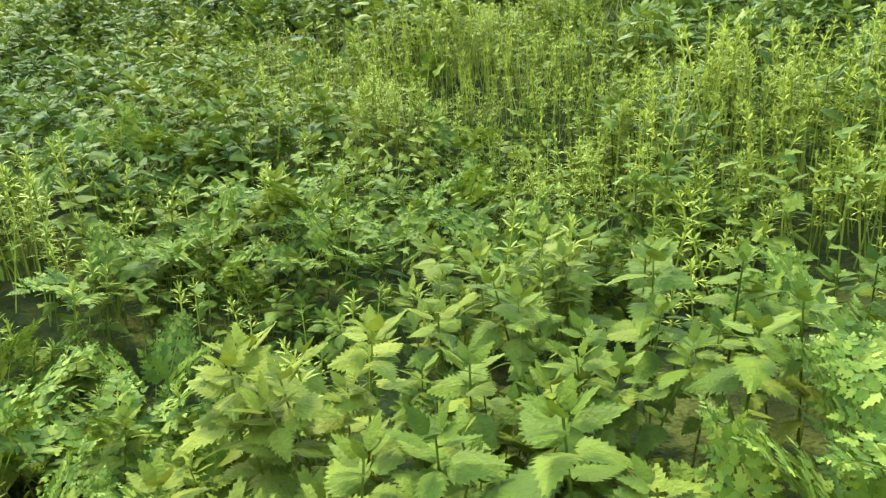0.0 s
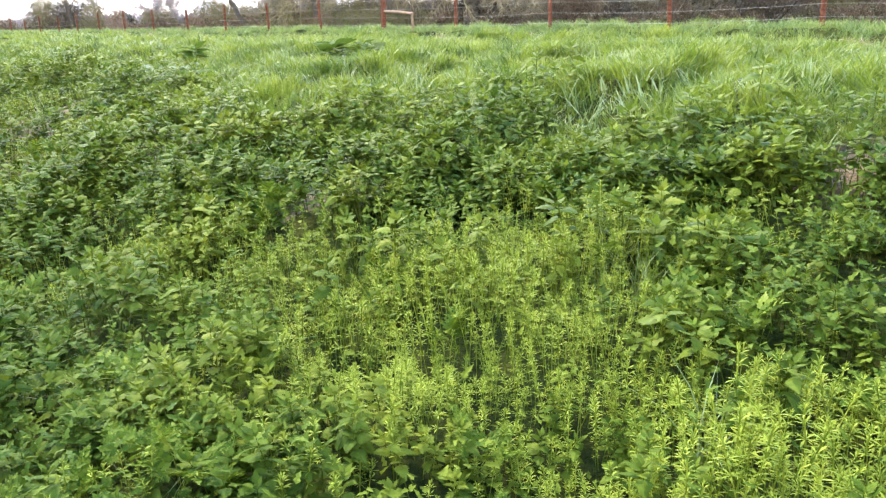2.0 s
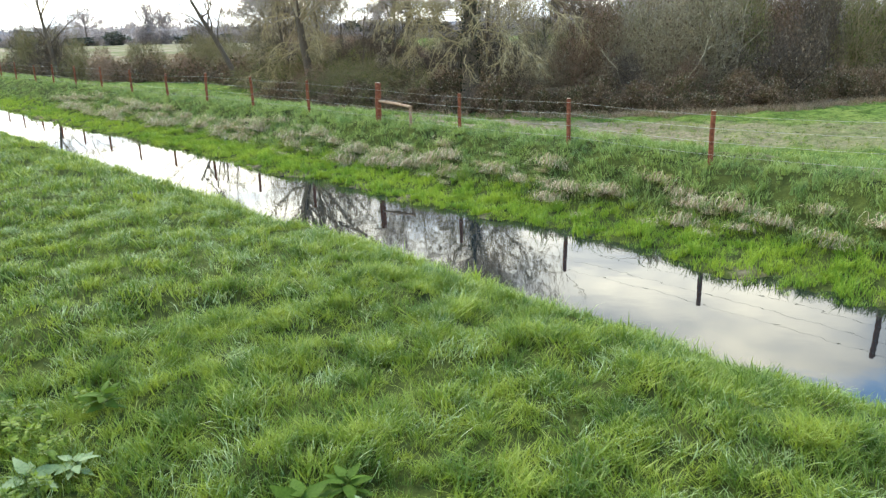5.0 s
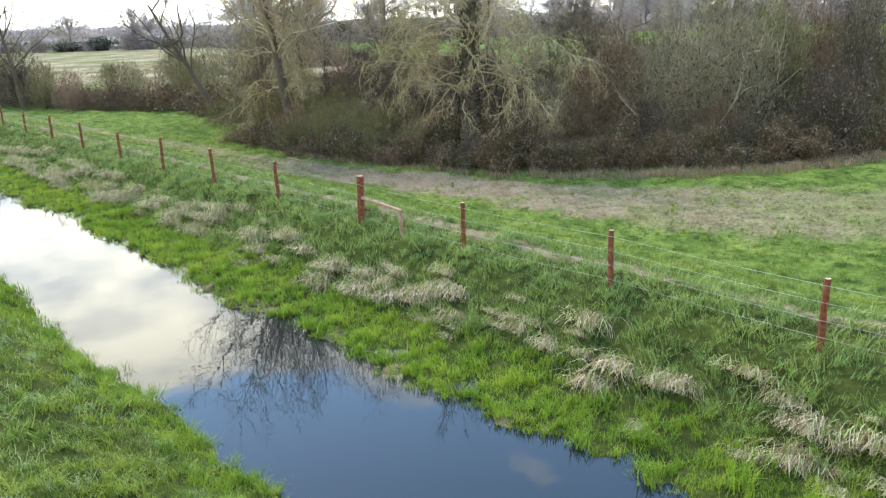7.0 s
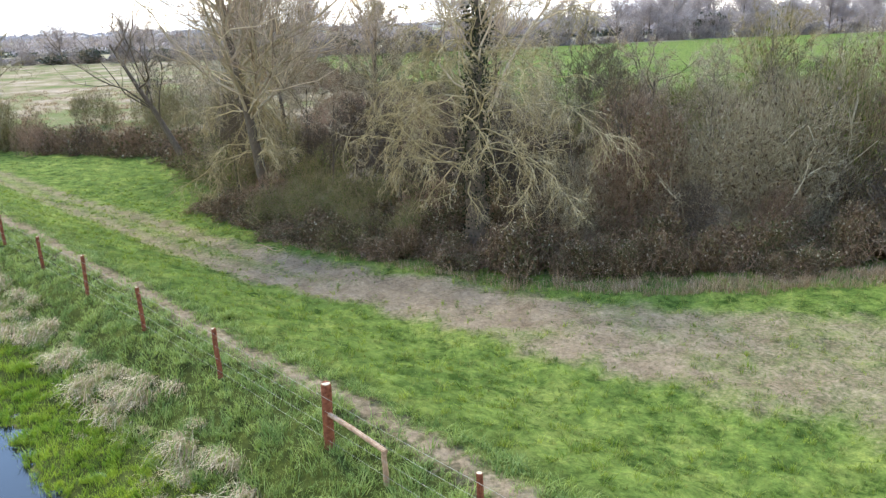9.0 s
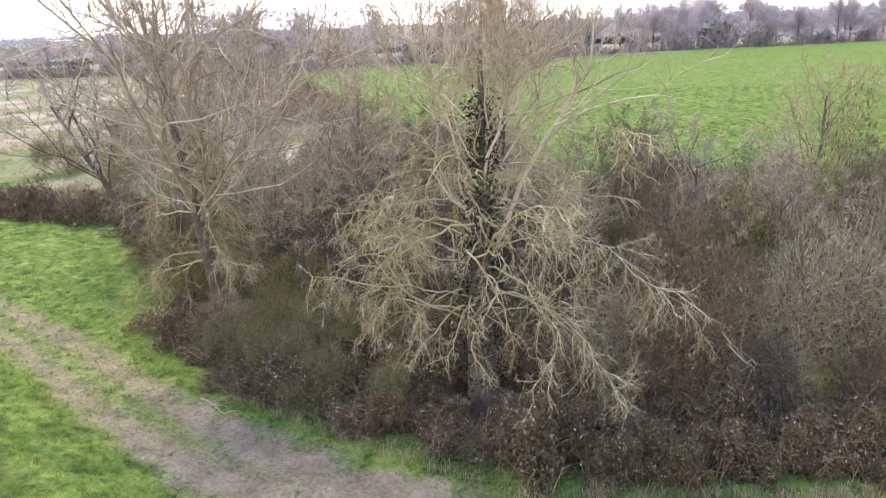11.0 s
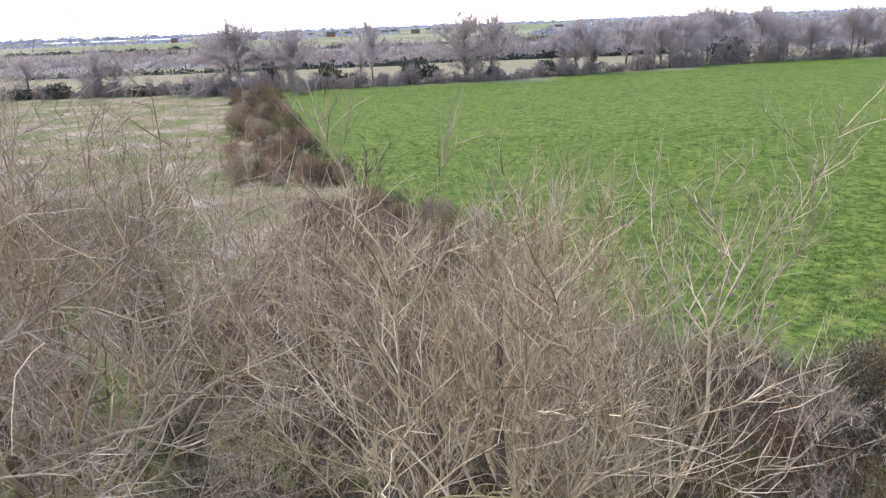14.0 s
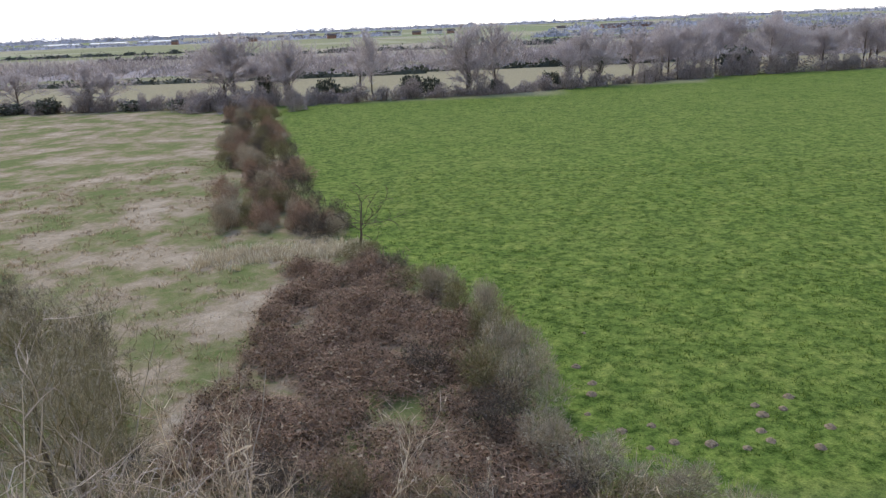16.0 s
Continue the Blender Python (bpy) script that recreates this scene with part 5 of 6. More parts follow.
fr_ = np.random.default_rng(345)
fout = [[], [], []]
bough(fr_, (0, 0, 0.05), (0.8, -0.55, 0.05), 1.9, 0.028, 0, dict(segs=(7, 4, 3), pull=(0, 0, 0), wander=(0.12, 0.2, 0.2), taper=(0.7, 0.8, 0.8), kids=(5, 2), ref=(1.9, 0.6), bare=(0.3, 0.2), angle=((0.4, 0.9), (0.4, 0.9)), ratio=((0.25, 0.5), (0.3, 0.5)), thin=(0.02, 0.012, 0.008)), fout)
part("stem", wood(fout[0], 6), RAILWOOD, fallen)
part("branchwork", wood(fout[1] + fout[2], 4), PALETWIG, fallen)
tagged(fallen, "pale bare branch fallen at the edge of the track", "branch")


# ---- bushes and brambles ----
def lobed(r, count, lobes, squash=1.0):
    """Places in a dome of rounded lobes one high and one in radius, and the way out of the lobe at each."""
    C = []
    while len(C) < lobes:
        c = np.array([r.uniform(-0.7, 0.7), r.uniform(-0.7, 0.7), r.uniform(0.12, 0.78)])
        if (c[0] ** 2 + c[1] ** 2) / 0.52 + (c[2] / 0.86) ** 2 < 1:
            C.append(c)
    C = np.array(C)
    R = r.uniform(0.22, 0.38, lobes)
    i = r.choice(lobes, count, p=R ** 2 / (R ** 2).sum())
    d = r.normal(0, 1, (count, 3))
    d /= np.linalg.norm(d, axis=1)[:, None]
    P = C[i] + d * (R[i] * r.uniform(0.2, 1, count) ** 0.5)[:, None]
    P[:, 2] = np.abs(P[:, 2])
    return P, d


def bush_kind(seed, label, mat, leafmat, leaves, stems=12, twigs=8500, rise=0.2, lobes=12, leaf=(0.010, 0.022), thick=1.0, reach=(0.03, 0.13)):
    """A dome of many stems about one high and one in radius, its outside rounded into lobes of fine twigs."""
    r = np.random.default_rng(seed)
    bush = empty("bush")
    spec = dict(segs=(5, 4), pull=(0.1, 0.0), wander=(0.24, 0.32), taper=(0.8, 0.8), kids=(5,), ref=(1.0,), bare=(0.25,), angle=((0.4, 1.2),), ratio=((0.3, 0.6),), thin=(0.010, 0.0055), toward=0.7)
    out = [[], []]
    for k in range(stems):
        a, tilt = r.uniform(0, 6.28), 1.35 * r.uniform(0, 1) ** 0.75
        o = r.normal(0, 0.22, 2)
        bough(r, (o[0], o[1], 0.0), (math.cos(a) * math.sin(tilt), math.sin(a) * math.sin(tilt), math.cos(tilt)), r.uniform(0.75, 1.0), 0.014, 0, spec, out)
    part("stemwork", wood(out[0] + out[1], 3), mat, bush)
    P, d = lobed(r, twigs, lobes)
    D = d + r.normal(0, 0.6, (twigs, 3)) + np.array([0, 0, rise])
    D /= np.linalg.norm(D, axis=1)[:, None]
    part("twigwork", slivers(P, D, reach, (0.004 * thick, 0.010 * thick), r), mat, bush)
    if leaves:
        Q = P[r.integers(0, twigs, leaves)] + r.normal(0, 0.03, (leaves, 3))
        Q[:, 2] = np.abs(Q[:, 2])
        part("leafage", leaf_cloud(Q, r, leaf), leafmat, bush, "small leaves and buds")
    return tagged(bush, label, "bush", "bushes of the hedge")


def bramble_kind(seed, label, leaves, mat=None, leafmat=None, canework=45, twigs=2400, thick=1.0):
    """A low mound of arching canes with leftover leaves."""
    r = np.random.default_rng(seed)
    b = empty("bramble")
    canes = []
    for k in range(canework):
        a, ln, o = r.uniform(0, 6.28), r.uniform(0.7, 1.5), r.normal(0, 0.55, 2)
        up = r.uniform(0.55, 1.05) * (1 - 0.35 * min(1, np.hypot(*o)))
        ts = np.linspace(0, 1, 4)
        canes.append((np.stack([o[0] + math.cos(a) * ln * (ts - 0.2) * 0.75, o[1] + math.sin(a) * ln * (ts - 0.2) * 0.75, up * (1 - (1.55 * ts - 0.75) ** 2) * 1.0 + r.normal(0, 0.03, 4)], 1), np.linspace(0.006, 0.003, 4)))
    P, d = lobed(r, twigs, 11)
    D = d * 0.6 + r.normal(0, 0.7, (twigs, 3))
    D /= np.linalg.norm(D, axis=1)[:, None]
    part("cane_tangle", joined([wood(canes, 3), slivers(P, D, (0.06 * thick, 0.24 * thick), (0.005 * thick, 0.010 * thick), r)]), mat or DARKCANE, b)
    Q = P[r.integers(0, twigs, leaves)] + r.normal(0, 0.05, (leaves, 3))
    Q[:, 2] = np.abs(Q[:, 2])
    part("leafage", leaf_cloud(Q, r, (0.022 * thick, 0.05 * thick)), leafmat or BRAMBLELEAF, b, "dark green and purple leaves" if leafmat is None else "dry brown leaves")
    return tagged(b, label, "bramble", "brambles of the hedge")


SET_DOWN = set()


def placed(kinds, spots, seed, tall_to_wide=(0.9, 1.2)):
    r = np.random.default_rng(seed)
    used = SET_DOWN
    for k, (x, y, tall, wide) in enumerate(spots):
        wide = max(wide, 0.66 * tall) if tall < 7 and wide < 8 else wide
        kind = kinds[k % len(kinds)]
        m = Matrix.Translation((x, y, float(height(x, y)) - 0.05)) @ Euler((0, 0, r.uniform(0, 6.28))).to_matrix().to_4x4() @ Matrix.Diagonal((wide, wide * r.uniform(0.85, 1.15), tall, 1))
        if kind in used:
            c = copy_thing(kind, Matrix.Identity(4))
            c.matrix_basis = m
        else:
            used.add(kind)
            kind.matrix_basis = m


HEDGE = [(-13.5, 54.8), (-9.8, 50.4), (-8, 48.2), (-3.3, 45.2), (1.4, 42.3), (5.6, 41.9), (10.3, 41.7), (15, 42.5), (20, 44.6), (30, 48.6), (44, 53)]


def hedge_foot(x):
    return np.interp(x, [p[0] for p in HEDGE], [p[1] for p in HEDGE])


r = np.random.default_rng(401)
br_kinds = [bramble_kind(410 + k, "tangled bramble thicket with dark purple-green leaves", 3600, None, None, 26, 3800) for k in range(4)]
spots = []
for x in np.arange(-12.5, 42, 1.05):
    spots.append((x + r.normal(0, 0.3), hedge_foot(x) + 0.8 + r.normal(0, 0.2), r.uniform(0.7, 1.7) * (1.0 if x < 2 else 1.3), r.uniform(0.9, 1.5)))
for x in np.arange(-12, 30, 1.3):
    spots.append((x + r.normal(0, 0.4), hedge_foot(x) + 2.2 + r.normal(0, 0.4), r.uniform(1.4, 2.3) * (0.55 if x < 1 else 1.0), r.uniform(1.3, 1.8)))
for x, y in ((-2.6, 48.4), (-1.2, 47.9), (0.3, 48.3), (1.7, 47.9), (3.0, 48.8), (-0.4, 49.8), (1.3, 50.0), (-3.9, 49.2)):
    spots.append((x, y, r.uniform(1.5, 2.1), r.uniform(1.4, 1.8)))
placed(br_kinds, spots, 402)

grey_k = [bush_kind(420 + k, "dense grey-brown bare thorn bush", HEDGETWIG, BUDLEAF, 2600, twigs=12500, thick=0.6) for k in range(4)]
olive_k = [bush_kind(430 + k, "olive-green budding willow bush", OLIVETWIG, OLIVEBUD, 2800, rise=0.5, twigs=12500, thick=0.6) for k in range(3)]
faded_k = [bush_kind(425 + k, "tall faded olive-grey bush, bare but for buds", TANTWIG, BUDLEAF, 1800, rise=0.6, twigs=13500, thick=0.6) for k in range(3)]
dark_k = [bush_kind(440 + k, "dark purple-brown bramble and thorn bush", PURPLETWIG, BRAMBLELEAF, 2800, twigs=12500, thick=0.6) for k in range(3)]
black_k = [bush_kind(447 + k, "dark purple-grey thorn bush in the hedge", DARKCANE, BRAMBLELEAF, 1600, twigs=12500, thick=0.65) for k in range(2)]
spots_g, spots_o, spots_d, spots_p, spots_k = [], [], [], [], []
for x, y, tall, wide, kind in (
    (-9.5, 52.6, 2.2, 1.9, "d"), (-6.5, 48.6, 2.5, 1.8, "o"), (-4.7, 47.4, 2.3, 1.7, "o"), (-8.7, 50.3, 2.3, 1.6, "o"), (-2.4, 46.6, 2.1, 1.6, "o"), (-7.5, 51.8, 2.6, 2.0, "o"), (-5.5, 50.6, 2.8, 2.2, "o"), (-3.6, 50.2, 2.6, 1.9, "o"), (-6.5, 54.0, 3.6, 2.4, "o"), (-2.0, 51.0, 2.6, 2.0, "d"), (2.6, 47.3, 2.6, 2.2, "g"),
    (4.4, 46.7, 3.6, 2.2, "p"), (6.2, 47.0, 3.2, 2.2, "p"), (6.9, 47.4, 5.9, 1.7, "k"), (9.9, 46.4, 5.8, 2.5, "p"), (12.6, 46.8, 6.0, 2.6, "p"), (8.4, 44.4, 2.8, 1.8, "g"), (11.4, 44.4, 3.0, 1.9, "k"), (15.2, 48.0, 6.4, 2.8, "o"), (16.5, 45.8, 4.2, 2.2, "g"), (17.6, 49.4, 6.0, 3.0, "k"), (20.5, 51.0, 6.5, 3.0, "g"), (-36, 77.5, 4.6, 2.6, "o"), (-40, 80.5, 5.4, 3.0, "g"), (-44, 84, 5.8, 3.2, "o"), (-48, 88, 5.8, 3.2, "g"), (-33, 75.6, 3.4, 2.2, "d"), (6, 60, 4.8, 2.8, "o"), (11.5, 60.5, 4.9, 2.8, "p"), (16.5, 60, 5.0, 3.0, "o"), (21.5, 60, 5.0, 3.0, "p"), (26.5, 60.5, 5.0, 3.0, "g"), (1.5, 61.5, 4.4, 2.8, "g"), (32, 60, 5.0, 3.0, "o"), (-29, 76, 2.8, 2.2, "g"), (-25, 74, 2.6, 2.0, "d"),
    (24, 52.5, 6.2, 3.2, "o"), (28, 54, 6.5, 3.4, "g"), (33, 55, 6.0, 3.4, "d"), (38, 57, 6.0, 3.6, "g"), (43, 58, 6.0, 3.6, "o"), (10.5, 52.5, 6.2, 3.0, "o"), (14.5, 53.0, 6.8, 3.2, "o"), (19, 56, 6.0, 3.2, "g"), (24, 58, 6.0, 3.2, "g"),
    (7.0, 52.0, 4.2, 2.6, "d"), (3.5, 52.0, 3.6, 2.6, "g"), (0.5, 54.0, 3.4, 2.8, "g"), (-3.0, 55.5, 3.6, 2.8, "g"), (-8, 58.5, 3.4, 2.8, "g"), (-11.5, 59.0, 2.6, 2.4, "d"), (5, 57, 4.5, 3.0, "g"), (9, 58, 4.8, 3.0, "o"), (0, 60, 4.0, 3.2, "g"),
    (13.5, 60, 5.2, 3.4, "g"), (-5, 64, 4.0, 3.2, "g"), (4, 64, 4.2, 3.4, "g"), (9.5, 65, 4.6, 3.2, "o"), (16, 65, 4.6, 3.2, "g"), (22, 64, 4.5, 3.2, "p"), (29, 63, 4.5, 3.4, "g"), (36, 63, 4.5, 3.4, "p"), (0, 70, 3.6, 3.2, "g"), (6, 71, 3.6, 3.0, "o"),
    (11, 69.5, 3.0, 2.6, "p"), (18, 68.5, 3.0, 2.6, "p"), (-7, 71, 3.4, 3.2, "g"), (-16, 66, 2.6, 2.4, "o"), (-20, 70.5, 2.4, 2.6, "g"),
    (-12.5, 57.5, 3.6, 2.6, "o"), (-10.5, 60, 4, 2.8, "o"), (-13.5, 61.5, 3.5, 2.6, "g"), (-8, 55.5, 3.2, 2.2, "o"), (-15.5, 64, 3.4, 2.6, "o"), (-12, 66.4, 3.6, 2.6, "g"), (-6.5, 57.5, 3.6, 2.4, "g"), (1.0, 84.5, 3.6, 2.8, "o"), (2.2, 90.5, 3.2, 2.6, "o"), (0.2, 96.0, 3.0, 2.6, "o"), (2.0, 79.5, 3.2, 2.8, "g"), (-3, 100.5, 2.8, 2.8, "o"), (-5.5, 105, 2.4, 2.6, "g"), (-2.0, 86.5, 2.8, 2.2, "g"), (-8.5, 110.5, 2.0, 2.6, "o"),
    (-19, 80.5, 4.4, 3.2, "o"), (-22.5, 85, 4.8, 3.4, "o"), (-26.5, 89, 4.6, 3.4, "o"), (-31, 93, 4.4, 3.6, "o"), (-16.5, 76, 3.8, 3.0, "g"), (-24, 80, 4.2, 3.0, "o"), (-36, 92, 4.0, 3.2, "o"), (-13, 70.5, 3.6, 3.0, "o"),
    (-13, 121, 2.4, 3.0, "d"), (-16.5, 121.5, 3.0, 3.4, "d"), (-20.5, 122.5, 3.2, 3.2, "d"), (-16, 128, 3.0, 3.6, "g"), (-20, 131, 2.8, 3.8, "g"), (-24, 136, 2.4, 4.0, "d"), (-20, 141, 3.0, 4.2, "g"), (-27, 147, 2.6, 4.5, "d"), (-24, 154, 3.2, 4.5, "g"),
    (-31, 158, 2.8, 5.0, "d"), (-29, 167, 3.6, 5.0, "o"), (-36, 172, 3.0, 5.0, "g"), (-33, 181, 3.8, 5.0, "g"), (-40, 188, 3.4, 5.5, "g"), (-36, 196, 4.2, 5.0, "d"), (-44, 204, 3.8, 5.5, "g"), (-42, 214, 4.5, 5.5, "o"), (-50, 222, 3.8, 5.5, "g"), (-48, 234, 4.5, 6.0, "d"),
):
    dict(g=spots_g, o=spots_o, d=spots_d, p=spots_p, k=spots_k)[kind].append((x, y, tall * (1.2 if x > 14 and y < 60 else 1.0), wide if y < 119 else 0.62 * wide))
# more of the same scrub between the trees, and along the edge of the green field
for k in range(34):
    y = r.uniform(56, 75)
    (spots_g, spots_o, spots_d)[k % 3].append((r.uniform(-9, 40 if y < 69 else 6), y, r.uniform(3.0, 5.6) - 0.28 * max(0, y - 64), r.uniform(2.0, 3.0)))
for k in range(120):
    y = 119 + 127 * r.uniform(0, 1) ** 1.2
    ex = np.interp(y, [p[1] for p in FIELD_EDGE[3:]], [p[0] for p in FIELD_EDGE[3:]])
    (spots_d, spots_o, spots_g, spots_d, spots_p)[k % 5].append((ex - r.uniform(1.0, 13.0), y, r.uniform(1.2, 3.4), r.uniform(1.5, 2.9)))
for x, y, tall, wide in ((4.0, 77.0, 2.6, 2.4), (3.6, 82.0, 3.4, 2.4), (3.0, 87.5, 3.8, 2.6), (1.8, 93.5, 3.2, 2.4), (6.0, 74.5, 2.4, 2.4), (9.0, 73.5, 2.2, 2.4), (-1.5, 99.0, 2.6, 2.4)):
    spots_p.append((x, y, tall, wide))
far_spots = lambda spots: [q for q in spots if q[1] > 67]
near_spots = lambda spots: [q for q in spots if q[1] <= 67]
for kinds, spots, seed in ((grey_k, spots_g, 451), (olive_k, spots_o, 452), (dark_k, spots_d, 453), (faded_k, spots_p, 456), (black_k, spots_k, 461)):
    placed(kinds, near_spots(spots), seed)
light_g = [bush_kind(425 + k, "grey-brown bare thorn bush beside the field", HEDGETWIG, BUDLEAF, 700, stems=6, twigs=3600, reach=(0.05, 0.20), thick=1.3) for k in range(3)]
light_o = [bush_kind(435 + k, "olive willow scrub coming into bud", OLIVETWIG, OLIVEBUD, 700, stems=6, twigs=3600, reach=(0.05, 0.20), rise=0.7, thick=1.3) for k in range(3)]
light_d = [bush_kind(445 + k, "purple-brown bramble mound at the field's edge", PURPLETWIG, BUDLEAF, 800, stems=6, twigs=3600, reach=(0.05, 0.20), thick=1.3) for k in range(4)]
light_p = [bush_kind(455 + k, "tan leafless willow bush at the field's edge", FADEDTWIG, None, 0, stems=8, twigs=5200, reach=(0.05, 0.2), rise=0.9, thick=1.1) for k in range(3)]
for kinds, spots, seed in ((light_g, spots_g, 457), (light_o, spots_o, 458), (light_d, spots_d, 459), (light_p, spots_p, 460)):
    placed(kinds, far_spots(spots), seed)

# low brown bramble spread behind the trees
spots = []
for k in range(185):
    y = r.uniform(66, 108)
    ex = np.interp(y, [68, 77, 90, 100, 108], [14, 3.5, 1.5, -2, -7])
    wx = np.interp(y, [68, 80, 95, 108], [-14, -15, -13, -14])
    spots.append((r.uniform(wx, ex), y, r.uniform(1.0, 1.9), r.uniform(1.6, 2.6)))
br2 = [bramble_kind(460 + k, "low reddish-brown bramble patch behind the trees", 500, PURPLETWIG, BUDLEAF, 22, 1700, 1.4) for k in range(3)]
placed(br2, spots, 454)
# a pale band of dead grass where the bramble ends
gx, gy = r.uniform(-24, -6, 1500), r.uniform(108, 118, 1500)
keep = (np.abs(gy - 113 - 0.12 * (gx + 14)) < 2.6 + 1.2 * fbm(gx, gy, 4.0, 77)) & (left_of_field(gx, gy) > 0.3)
stand("dead_grass", [grass_tuft(485 + k, 12, 0.4, 0.7, 0.03, 2) for k in range(3)], np.stack([gx[keep], gy[keep], height(gx[keep], gy[keep])], 1), (0.5, 1.0), "bleached dead grass where the bramble ends", DEADSTRAW, "grass", 486, 0.25)
# dry grass along the foot of the hedge
px = r.uniform(-9, 40, 2600)
px = px[r.uniform(0, 1, 2600) < np.interp(px, [-9, 2, 6, 40], [0.15, 0.35, 1, 1])]
py = hedge_foot(px) - 0.45 - r.uniform(-0.4, 1.1, len(px)) * np.interp(px, [-9, 2, 6], [0.3, 0.6, 1.0])
stand("dry_grass", [grass_tuft(480 + k, 12, 0.2, 0.7, 0.012, 2) for k in range(3)], np.stack([px, py, height(px, py)], 1), (0.25, 0.55), "dry brown grass fringing the foot of the hedge", DRYGRASS, "grass", 481, 0.2)
# left hedge along the track
spots = [(x, np.interp(x, [-60, -38, -28, -20, -15], [97, 80.5, 75, 71.5, 62.5]) + r.normal(0, 0.5), r.uniform(1.6, 3.0), r.uniform(1.5, 2.2)) for x in np.arange(-60, -14.5, 1.35)]
br3 = [bramble_kind(470 + k, "dark bramble hedge along the track", 500, None, None, 18, 1300, 1.5) for k in range(2)]
placed(br3, spots, 455)

# ---- molehills on the green field ----
def molehill(seed):
    r = np.random.default_rng(seed)
    V, T, rings, around = [(0, 0, 0.17)], [], 5, 12
    for i in range(1, rings + 1):
        for j in range(around):
            t, a = i / rings, j * 6.28 / around
            q = 0.30 * t * (1 + r.normal(0, 0.07))
            V.append((q * math.cos(a), q * math.sin(a), 0.17 * math.cos(t * 1.6) ** 1.2 + r.normal(0, 0.012) if t < 0.95 else -0.03))
    for j in range(around):
        T.append((0, 1 + j, 1 + (j + 1) % around))
        for i in range(rings - 1):
            a, b = 1 + i * around + j, 1 + i * around + (j + 1) % around
            T += [(a, a + around, b + around), (a, b + around, b)]
    return np.array(V), np.array(T)


moles = [tagged(part("molehill", molehill(500 + k), MOLESOIL), "grey crumbly molehill in the green field", "molehill", "molehills in the field") for k in range(3)]
spots = [(8.2, 92.1), (7.2, 83.7), (8.0, 79.7), (9.0, 78.0), (15.5, 81.8), (15.5, 80.8), (14.8, 79.2), (14.9, 78.3), (16.8, 81.4), (7.4, 78.5), (7.5, 85.0), (10.3, 78.5), (6.9, 87.2), (13.6, 77.8), (12.0, 78.2), (18.3, 79.4), (17.0, 77.7), (9.6, 80.1), (6.6, 81.5), (17.6, 82.6)]
for k, (x, y) in enumerate(spots):
    m = Matrix.Translation((x, y, float(height(x, y)))) @ Euler((0, 0, k * 1.7)).to_matrix().to_4x4() @ Matrix.Scale(0.75 + 0.06 * (k * 7 % 9), 4)
    ob = moles[k] if k < 3 else copy_thing(moles[k % 3], Matrix.Identity(4))
    ob.matrix_basis = m

# ---- the far hedgerow, woods and farms ----
def far_tree_kind(seed, label, ivy=False):
    """A bare tree one high, for the distance."""
    r = np.random.default_rng(seed)
    tree = empty("far_tree")
    spec = dict(segs=(5, 4, 3), pull=(0.2, 0.3, 0.25), wander=(0.06, 0.1, 0.14), taper=(0.8, 0.8, 0.8), kids=(0, 9), ref=(0.9, 0.5, 0.22), bare=(0.2, 0.15, 0.1), angle=((0.4, 1.0),) * 3, ratio=((0.4, 0.7), (0.35, 0.65), (0.4, 0.7)),
                thin=(0.014, 0.006, 0.0042, 0.0036))
    out = [[], [], []]
    zs = np.linspace(0, 0.75, 6)
    trunk = np.stack([r.normal(0, 0.008, 6), r.normal(0, 0.008, 6), zs], 1)
    out[0].append((trunk, np.linspace(0.022, 0.007, 6)))
    for k in range(18):
        at, a, tilt = r.uniform(0.15, 0.72), k * 2.4, r.uniform(0.25, 0.9)
        bough(r, (0, 0, at), (math.cos(a) * math.sin(tilt), math.sin(a) * math.sin(tilt), math.cos(tilt)), (1.0 - at) * r.uniform(0.75, 1.05), 0.009, 1, spec, out)
    part("trunk", wood(out[0], 5), BARK, tree)
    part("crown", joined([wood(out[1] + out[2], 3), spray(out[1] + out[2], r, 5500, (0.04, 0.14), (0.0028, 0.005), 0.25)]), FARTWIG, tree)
    if ivy:
        P = np.stack([r.normal(0, 0.045, 500), r.normal(0, 0.045, 500), r.uniform(0.03, 0.6, 500)], 1)
        part("ivy", leaf_cloud(P, r, (0.012, 0.03)), FARLEAF, tree, "dark ivy on the trunk")
    return tagged(tree, label, "tree", "trees of the far hedgerow")


far_plain = [far_tree_kind(600 + k, "tall bare tree in the far hedgerow") for k in range(3)]
far_ivy = [far_tree_kind(610 + k, "bare tree clad in dark ivy in the far hedgerow", True) for k in range(2)]


